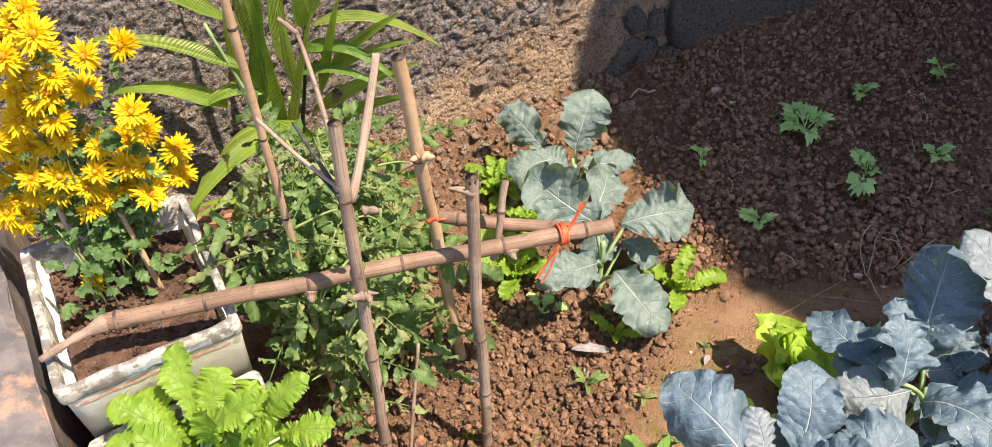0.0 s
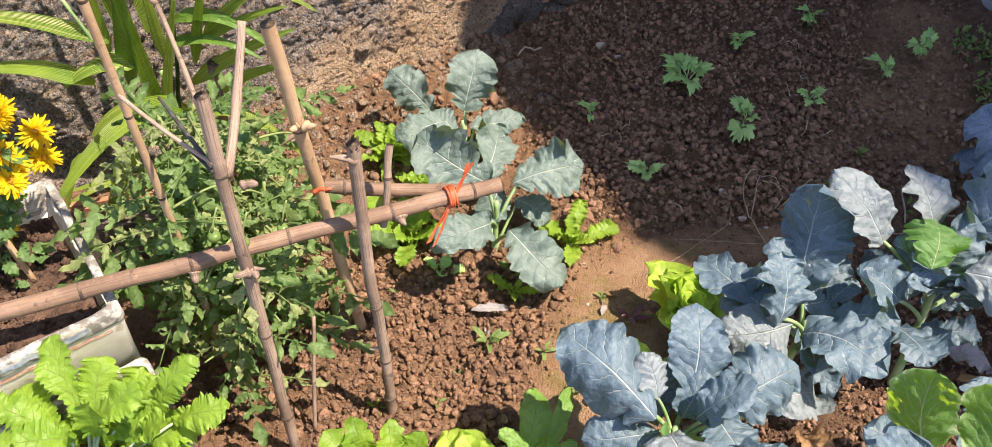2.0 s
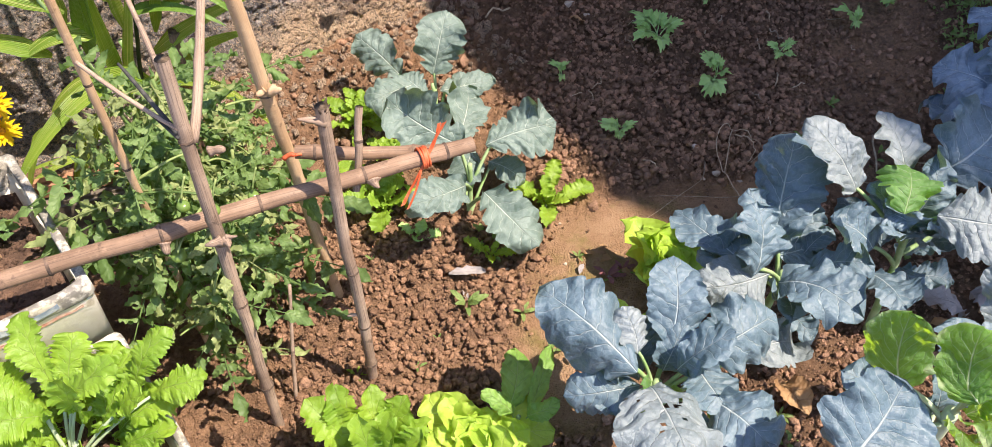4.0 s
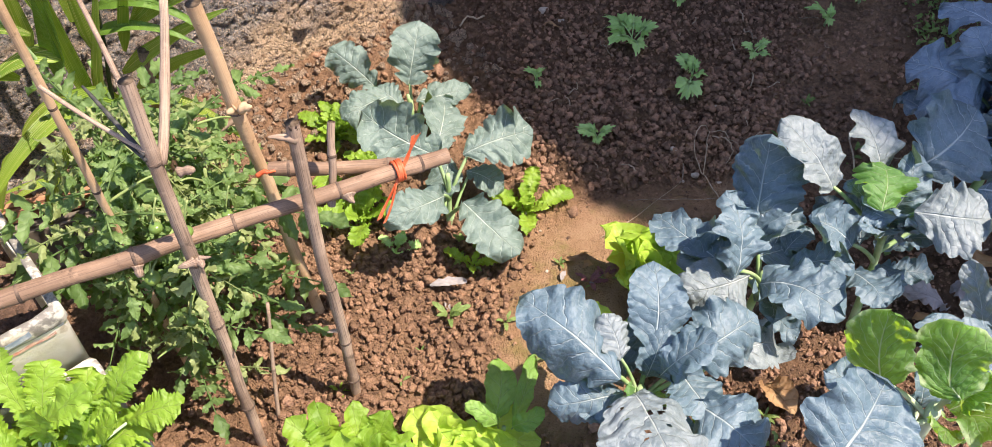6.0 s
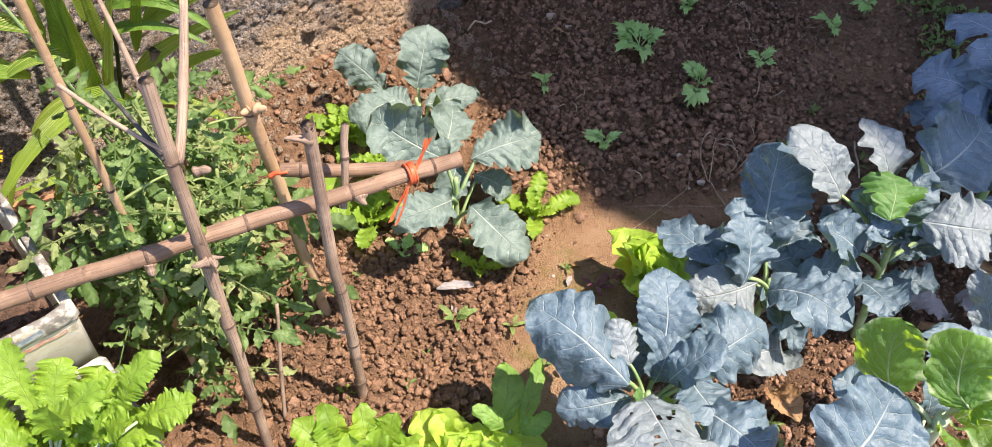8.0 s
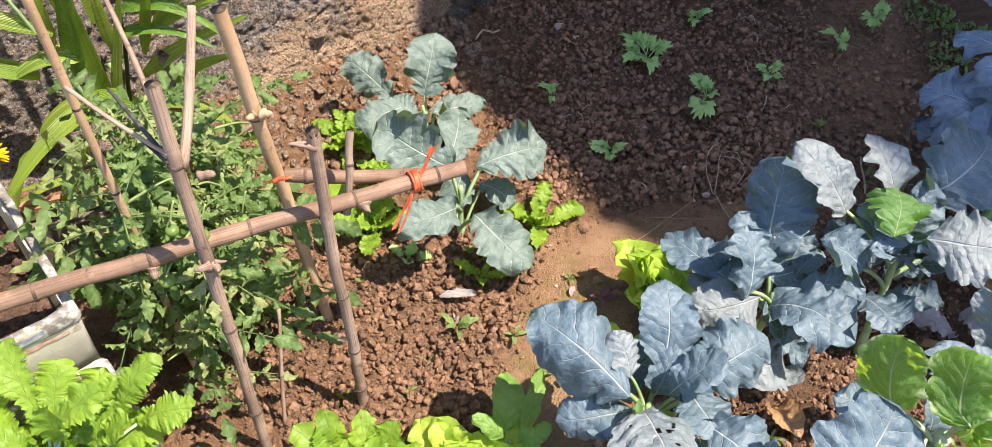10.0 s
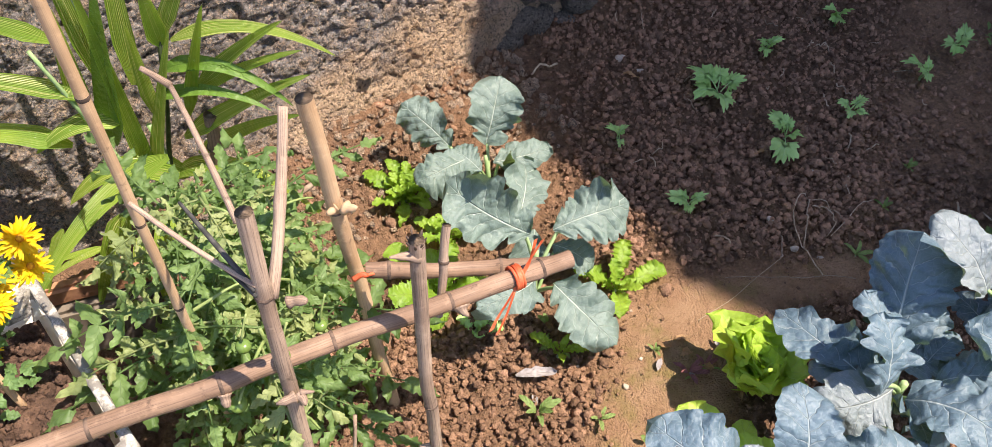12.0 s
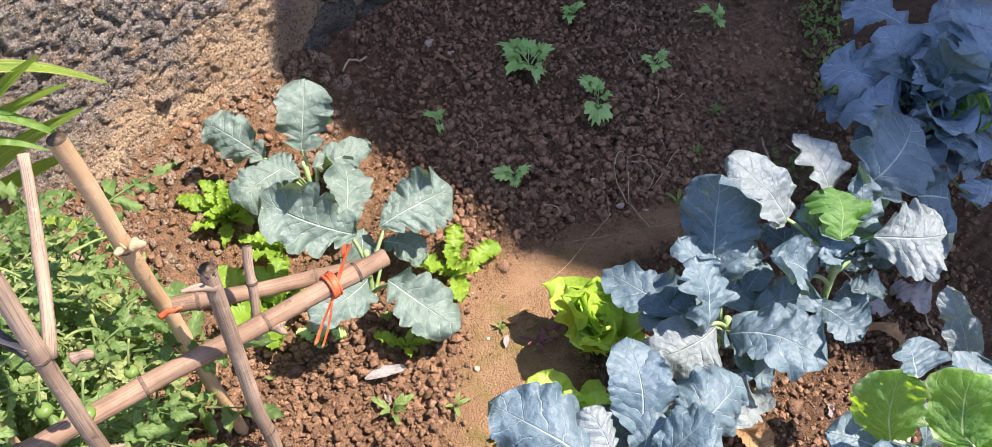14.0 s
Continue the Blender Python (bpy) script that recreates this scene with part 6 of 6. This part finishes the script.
rosette("mustard_plant", (0.0, 0.615, 0.0), 13, 0.22, 0.072, M_MUST, "mustard", "bright yellow-green frilled mustard plant in the soil", "mustard plant", 61, "mustard greens", (0.7, 1.3), 0.13,
        tips=((-0.115, 0.715, 0.20), (-0.060, 0.730, 0.21), (0.003, 0.728, 0.20), (0.066, 0.702, 0.20), (0.10, 0.645, 0.19), (-0.02, 0.66, 0.23), (0.04, 0.65, 0.22)))
rosette("lettuce_plant", (0.200, 0.650, 0.0), 22, 0.145, 0.085, M_LETT, "lettuce", "loose-leaf lettuce with pale yellow-green leaves", "lettuce", 62, "lettuces in the plot", (0.35, 1.4), 0.14, 0.2)
leafy("leaf_mustard", (0.285, 0.685, 0.0), (0.285, 0.69, 0.08), [(0.270, 0.712, 0.07, 0.296, 0.822, 0.10, 0.060), (0.310, 0.702, 0.07, 0.366, 0.815, 0.11, 0.036), (0.275, 0.692, 0.09, 0.215, 0.720, 0.14, 0.036), (0.300, 0.684, 0.09, 0.358, 0.690, 0.13, 0.038)], M_LEAFMUST, "cabbage", "broad green leaf mustard in the soil", "mustard plant", M_STEM, 0.006, "mustard greens", 63, wave=0.07)
rosette("lettuce_plant", (0.668, 1.005, 0.0), 26, 0.165, 0.100, M_LETT, "lettuce", "round bright green lettuce head on the path edge", "lettuce", 64, "lettuces in the plot", (0.80, 1.5), 0.17, 0.3)
rosette("lettuce_plant", (0.565, 0.86, 0.0), 8, 0.11, 0.075, M_LETT, "lettuce", "small half-hidden green lettuce", "lettuce", 65, "lettuces in the plot", (0.3, 1.2), 0.12, 0.15)
rosette("mustard_plant", (0.455, 1.270, 0.0), 8, 0.115, 0.05, M_MUST, "mustard", "small yellow-green mustard beside the kale", "mustard plant", 66, "mustard greens", (0.2, 1.2), 0.12)
rosette("mustard_plant", (0.055, 1.300, 0.0), 9, 0.15, 0.066, M_MUST, "mustard", "yellow-green mustard behind the pole", "mustard plant", 67, "mustard greens", (0.35, 1.1), 0.12)
rosette("mustard_plant", (0.015, 1.590, 0.0), 20, 0.100, 0.034, M_MUST, "mustard", "frilly green mustard at the wall's foot", "mustard plant", 68, "mustard greens", (0.25, 1.3), 0.14)
rosette("mustard_plant", (0.10, 1.46, 0.0), 13, 0.09, 0.032, M_MUST, "mustard", "frilly green mustard beside the kale", "mustard plant", 69, "mustard greens", (0.25, 1.3), 0.14)
rosette("mustard_plant", (0.295, 1.130, 0.0), 5, 0.075, 0.028, M_MUST, "mustard", "thin yellow mustard seedling", "mustard plant", 70, "mustard greens", (0.4, 1.2), 0.12)
rosette("mustard_plant", (0.125, 1.205, 0.0), 4, 0.06, 0.035, M_SEED, "mustard", "small green mustard seedling", "mustard plant", 71, "mustard greens", (0.3, 1.0), 0.1)
G_S = "mustard seedlings in the dug bed"
SEEDLINGS = (
    ((0.893, 1.852), 0.055, ((0.821, 1.920, 0.070), (0.907, 1.913, 0.080), (0.963, 1.869, 0.075), (0.803, 1.822, 0.060), (0.886, 1.764, 0.050))),
    ((1.012, 1.665), 0.050, ((0.981, 1.734, 0.070), (0.949, 1.554, 0.050), (1.033, 1.621, 0.075), (1.015, 1.706, 0.085))),
    ((0.575, 1.715), 0.038, ((0.537, 1.730, 0.070), (0.598, 1.722, 0.070), (0.567, 1.666, 0.045))),
    ((0.686, 1.480), 0.044, ((0.618, 1.470, 0.070), (0.660, 1.495, 0.070), (0.728, 1.468, 0.070), (0.672, 1.435, 0.045))),
    ((1.226, 1.735), 0.042, ((1.178, 1.750, 0.070), (1.275, 1.755, 0.070), (1.262, 1.703, 0.055), (1.191, 1.690, 0.060))),
    ((1.098, 2.018), 0.044, ((1.054, 2.008, 0.070), (1.139, 2.017, 0.070), (1.053, 1.963, 0.055))),
    ((1.531, 1.883), 0.040, ((1.443, 1.885, 0.070), (1.495, 1.817, 0.050), (1.529, 1.900, 0.070))),
    ((1.690, 1.975), 0.045, ((1.626, 1.927, 0.050), (1.706, 1.947, 0.070), (1.724, 2.030, 0.070), (1.600, 1.935, 0.060))),
    ((1.383, 2.146), 0.048, ((1.316, 2.137, 0.070), (1.393, 2.106, 0.075), (1.331, 2.088, 0.050))),
)
for k, ((x, y), w, tips) in enumerate(SEEDLINGS):
    z = float(ground_height(np.array([x]), np.array([y]))[0])
    rosette("mustard_seedling", (x, y, z + 0.004), len(tips), 0.075, w, M_SEED, "frilled", "small frilled green mustard seedling in dug soil", "seedling", 720 + k, G_S, (0.45, 0.95), 0.10, 0.05, M_STEM, tips=tips, arch=0.22)
for k, (x, y, s, n, mat, lab) in enumerate(((0.222, 1.000, 0.055, 6, M_SEED, "narrow-leaved green weed on the path"), (0.345, 0.972, 0.035, 6, M_SEED, "low green weed on the path"), (0.560, 1.050, 0.045, 6, M_PURPLE, "purple weed by the path"), (0.505, 1.115, 0.022, 6, M_SEED, "tiny weed by the path"), (0.60, 1.06, 0.03, 5, M_PURPLE, "small purple weed by the path"),
                                            (0.02, 1.15, 0.02, 5, M_SEED, "tiny weed in the clods"), (-0.03, 0.86, 0.028, 5, M_MUST, "tiny yellow-green weed in the clods"), (0.15, 0.93, 0.018, 4, M_SEED, "tiny weed in the clods"), (0.10, 0.86, 0.02, 5, M_SEED, "tiny weed in the clods"), (1.18, 1.42, 0.03, 5, M_SEED, "small grey-green weed on the bare soil"),
                                            (1.32, 1.55, 0.035, 6, M_SEED, "small grey-green weed on the bare soil"), (1.06, 1.30, 0.045, 5, M_SEED, "thin weed at the bed's edge"), (0.93, 0.80, 0.03, 5, M_SEED, "small weed under the broccoli"), (0.84, 0.66, 0.028, 6, M_SEED, "small weed under the broccoli"), (0.78, 0.60, 0.03, 6, M_SEED, "small weed under the broccoli"))):
    rosette("weed", (x, y, float(ground_height(np.array([x]), np.array([y]))[0])), n, s, s * 0.30, M_WEED if mat is M_SEED else mat, "small", lab, "weed", 760 + k, "weeds", (0.15, 0.9), 0.05, 0.1, M_STEM)


def weed_patch(at, count, radius, seed):
    """A low mat of small weed leaves."""
    rng = np.random.default_rng(seed)
    bits = []
    for k in range(count):
        a, r = rng.uniform(0, 6.28), radius * rng.uniform(0, 1) ** 0.6
        x, y = at[0] + r * math.cos(a), at[1] + r * math.sin(a)
        b = Vector((x, y, float(ground_height(np.array([x]), np.array([y]))[0]) + rng.uniform(0.002, 0.02)))
        way = Vector((rng.uniform(-1, 1), rng.uniform(-1, 1), rng.uniform(0.1, 1.0)))
        m = aim(b, b + way, (0.1, -0.2, 1))
        L = rng.uniform(0.012, 0.03)
        v, fc, uv = leaf_shape(L, L * 0.5, "small", int(rng.integers(1e6)), 0.1, 0.1, 0.05)
        bits.append((v @ np.array(m.to_3x3()).T + np.array(b), fc, uv))
    return tagged(new("low_weeds", joined("low_weeds", bits, M_WEED)), "low mat of small dark green weeds on bare soil", "weeds", kind="stuff")


WEED_MATS = ((1.91, 2.00, 130, 0.10), (1.85, 1.80, 90, 0.08), (2.00, 1.88, 110, 0.10), (1.70, 1.53, 40, 0.06), (1.78, 1.64, 45, 0.07), (1.40, 1.30, 26, 0.07), (0.80, 0.58, 30, 0.06), (0.30, 1.16, 18, 0.06), (0.44, 0.86, 22, 0.07))
for k, (x, y, n, r) in enumerate(WEED_MATS):
    weed_patch((x, y), n, r, 820 + k)


# ---- debris on the soil ----
def flat_leaf(at, turn, length, width, mat, label, seed, tilt=12, curl=0.25, kind="broccoli"):
    z = float(ground_height(np.array([at[0]]), np.array([at[1]]))[0])
    me = leaf("leaf_blade", length, width, mat, kind, seed, curl, 0.22, 0.18)
    ob = tagged(new("fallen_leaf", me), label, "leaf", "fallen leaves")
    ob.matrix_basis = Matrix.Translation((at[0], at[1], z + at[2])) @ pose(0, 0, 0, tilt, 8, turn)
    return ob


flat_leaf((0.865, 0.735, 0.02), 200, 0.10, 0.075, M_DRY, "crumpled dry brown leaf on the soil", 901, 18, 0.3)
flat_leaf((0.80, 0.70, 0.012), 120, 0.06, 0.04, M_DRY, "dry orange-brown leaf under the broccoli", 902)
flat_leaf((1.36, 0.84, 0.015), 70, 0.13, 0.07, M_DRY_GREY, "withered grey leaf on the soil", 903)
flat_leaf((1.40, 0.90, 0.02), 200, 0.10, 0.06, M_DRY_GREY, "withered grey leaf on the soil", 904)
flat_leaf((1.30, 0.72, 0.02), 20, 0.12, 0.05, M_DRY, "curled brown leaf on the soil", 905)
flat_leaf((1.44, 0.96, 0.10), 185, 0.09, 0.07, M_DRY, "dead brown leaf hanging from the broccoli", 906, -60)
flat_leaf((0.190, 1.080, 0.008), 265, 0.085, 0.026, M_DRY_GREY, "strip of grey bark on the soil", 907, 4, 0.05, "small")
flat_leaf((0.226, 1.022, 0.008), 10, 0.032, 0.014, M_DRY_GREY, "small pale leaf on the path", 908, 6, 0.05, "small")
flat_leaf((0.95, 1.62, 0.006), 100, 0.045, 0.016, M_DRY, "thin brown leaf on the dug bed", 909, 6, 0.1, "small")
flat_leaf((0.69, 1.92, 0.006), 60, 0.05, 0.02, M_DRY, "thin brown leaf on the dug bed", 910, 6, 0.1, "small")


lrng = np.random.default_rng(91)
for k in range(26):
    x, y = (lrng.normal(0.575, 0.05), lrng.normal(1.06, 0.05)) if k < 16 else (lrng.uniform(0.9, 1.45), lrng.uniform(0.62, 1.2))
    L = lrng.uniform(0.012, 0.034)
    flat_leaf((x, y, 0.006), lrng.uniform(0, 360), L, L * lrng.uniform(0.35, 0.7), (M_DRY, M_DRY_GREY, M_DRY, M_WEED)[k % 4], "small scrap of a dry leaf on the soil", 930 + k, lrng.uniform(-10, 25), 0.15, "small")


def root_loop():
    r = thing("dead_root", (0.98, 1.40, 0.02), "looped thin dry root on the dug bed", "root")
    for k, pts in enumerate(([(0.955, 1.24), (0.935, 1.32), (0.925, 1.40), (0.955, 1.46), (1.00, 1.47), (1.05, 1.41), (1.07, 1.39)], [(0.94, 1.33), (0.97, 1.42), (1.00, 1.465)], [(0.985, 1.43), (1.03, 1.42), (1.035, 1.38), (1.01, 1.36)])):
        p = np.array(pts)
        t = np.linspace(0, len(p) - 1, 26)
        xy = np.stack([np.interp(t, np.arange(len(p)), p[:, c]) for c in range(2)], 1)
        ker = np.ones(5) / 5
        xy = np.stack([np.convolve(np.pad(xy[:, c], 2, mode="edge"), ker, "valid") for c in range(2)], 1)
        z = ground_height(xy[:, 0], xy[:, 1]) + 0.012 + 0.012 * np.sin(np.linspace(0, 3.1, 26))
        part("root_strand", tube_mesh("root_strand", np.concatenate([xy, z[:, None]], 1), np.linspace(0.0016, 0.001, 26), M_STRAW, 6), r)
    return r


root_loop()
drng = np.random.default_rng(55)
TWIGS = [(0.72, 1.275, 1.03, 1.235, 0.0010), (0.62, 1.17, 0.86, 1.30, 0.0008), (0.40, 1.98, 0.48, 2.02, 0.003), (0.86, 1.30, 0.90, 1.38, 0.0016), (1.02, 1.36, 1.16, 1.44, 0.0012), (0.73, 1.39, 0.76, 1.36, 0.002)]
for k in range(34):
    x, y, a, L = drng.uniform(0.45, 1.55), drng.uniform(1.35, 2.3), drng.uniform(0, 6.28), drng.uniform(0.02, 0.07)
    TWIGS.append((x, y, x + L * math.cos(a), y + L * math.sin(a), drng.uniform(0.0009, 0.002)))
for k in range(16):
    x, y, a, L = drng.uniform(1.0, 1.6), drng.uniform(0.6, 1.3), drng.uniform(0, 6.28), drng.uniform(0.05, 0.14)
    TWIGS.append((x, y, x + L * math.cos(a), y + L * math.sin(a), drng.uniform(0.0014, 0.003)))
for k, (x0, y0, x1, y1, r) in enumerate(TWIGS):
    p = curve_points((x0, y0, 0), (x1, y1, 0), 10, 0, None, 0.012, 80 + k)
    p[:, 2] = ground_height(p[:, 0], p[:, 1]) + r + 0.010 + 0.004 * np.sin(np.linspace(0, 3.14, 10))
    ob = tagged(new("straw", tube_mesh("straw", p, r, M_STRAW if k % 3 else M_TWIG, 6, 0.1, k)), "thin dry straw lying on the soil", "straw", "straws on the soil")
for k, (x, y, s) in enumerate(((0.420, 1.040, 0.009), (0.47, 1.10, 0.006), (0.33, 1.10, 0.006), (0.70, 1.96, 0.016), (0.66, 2.02, 0.02), (0.92, 1.34, 0.014), (0.885, 1.42, 0.014), (0.98, 1.31, 0.011), (0.88, 1.33, 0.010), (0.48, 1.22, 0.005), (1.04, 1.55, 0.014))):
    v, f = lump(2, 640 + k, 0.3)
    ob = tagged(new("pebble", mesh("pebble", v * s * np.array([1, 0.8, 0.6]), f, M_PEBBLE)), "small pale pebble on the soil", "pebble", "pebbles")
    ob.matrix_basis = Matrix.Translation((x, y, float(ground_height(np.array([x]), np.array([y]))[0]) + s * 0.35))
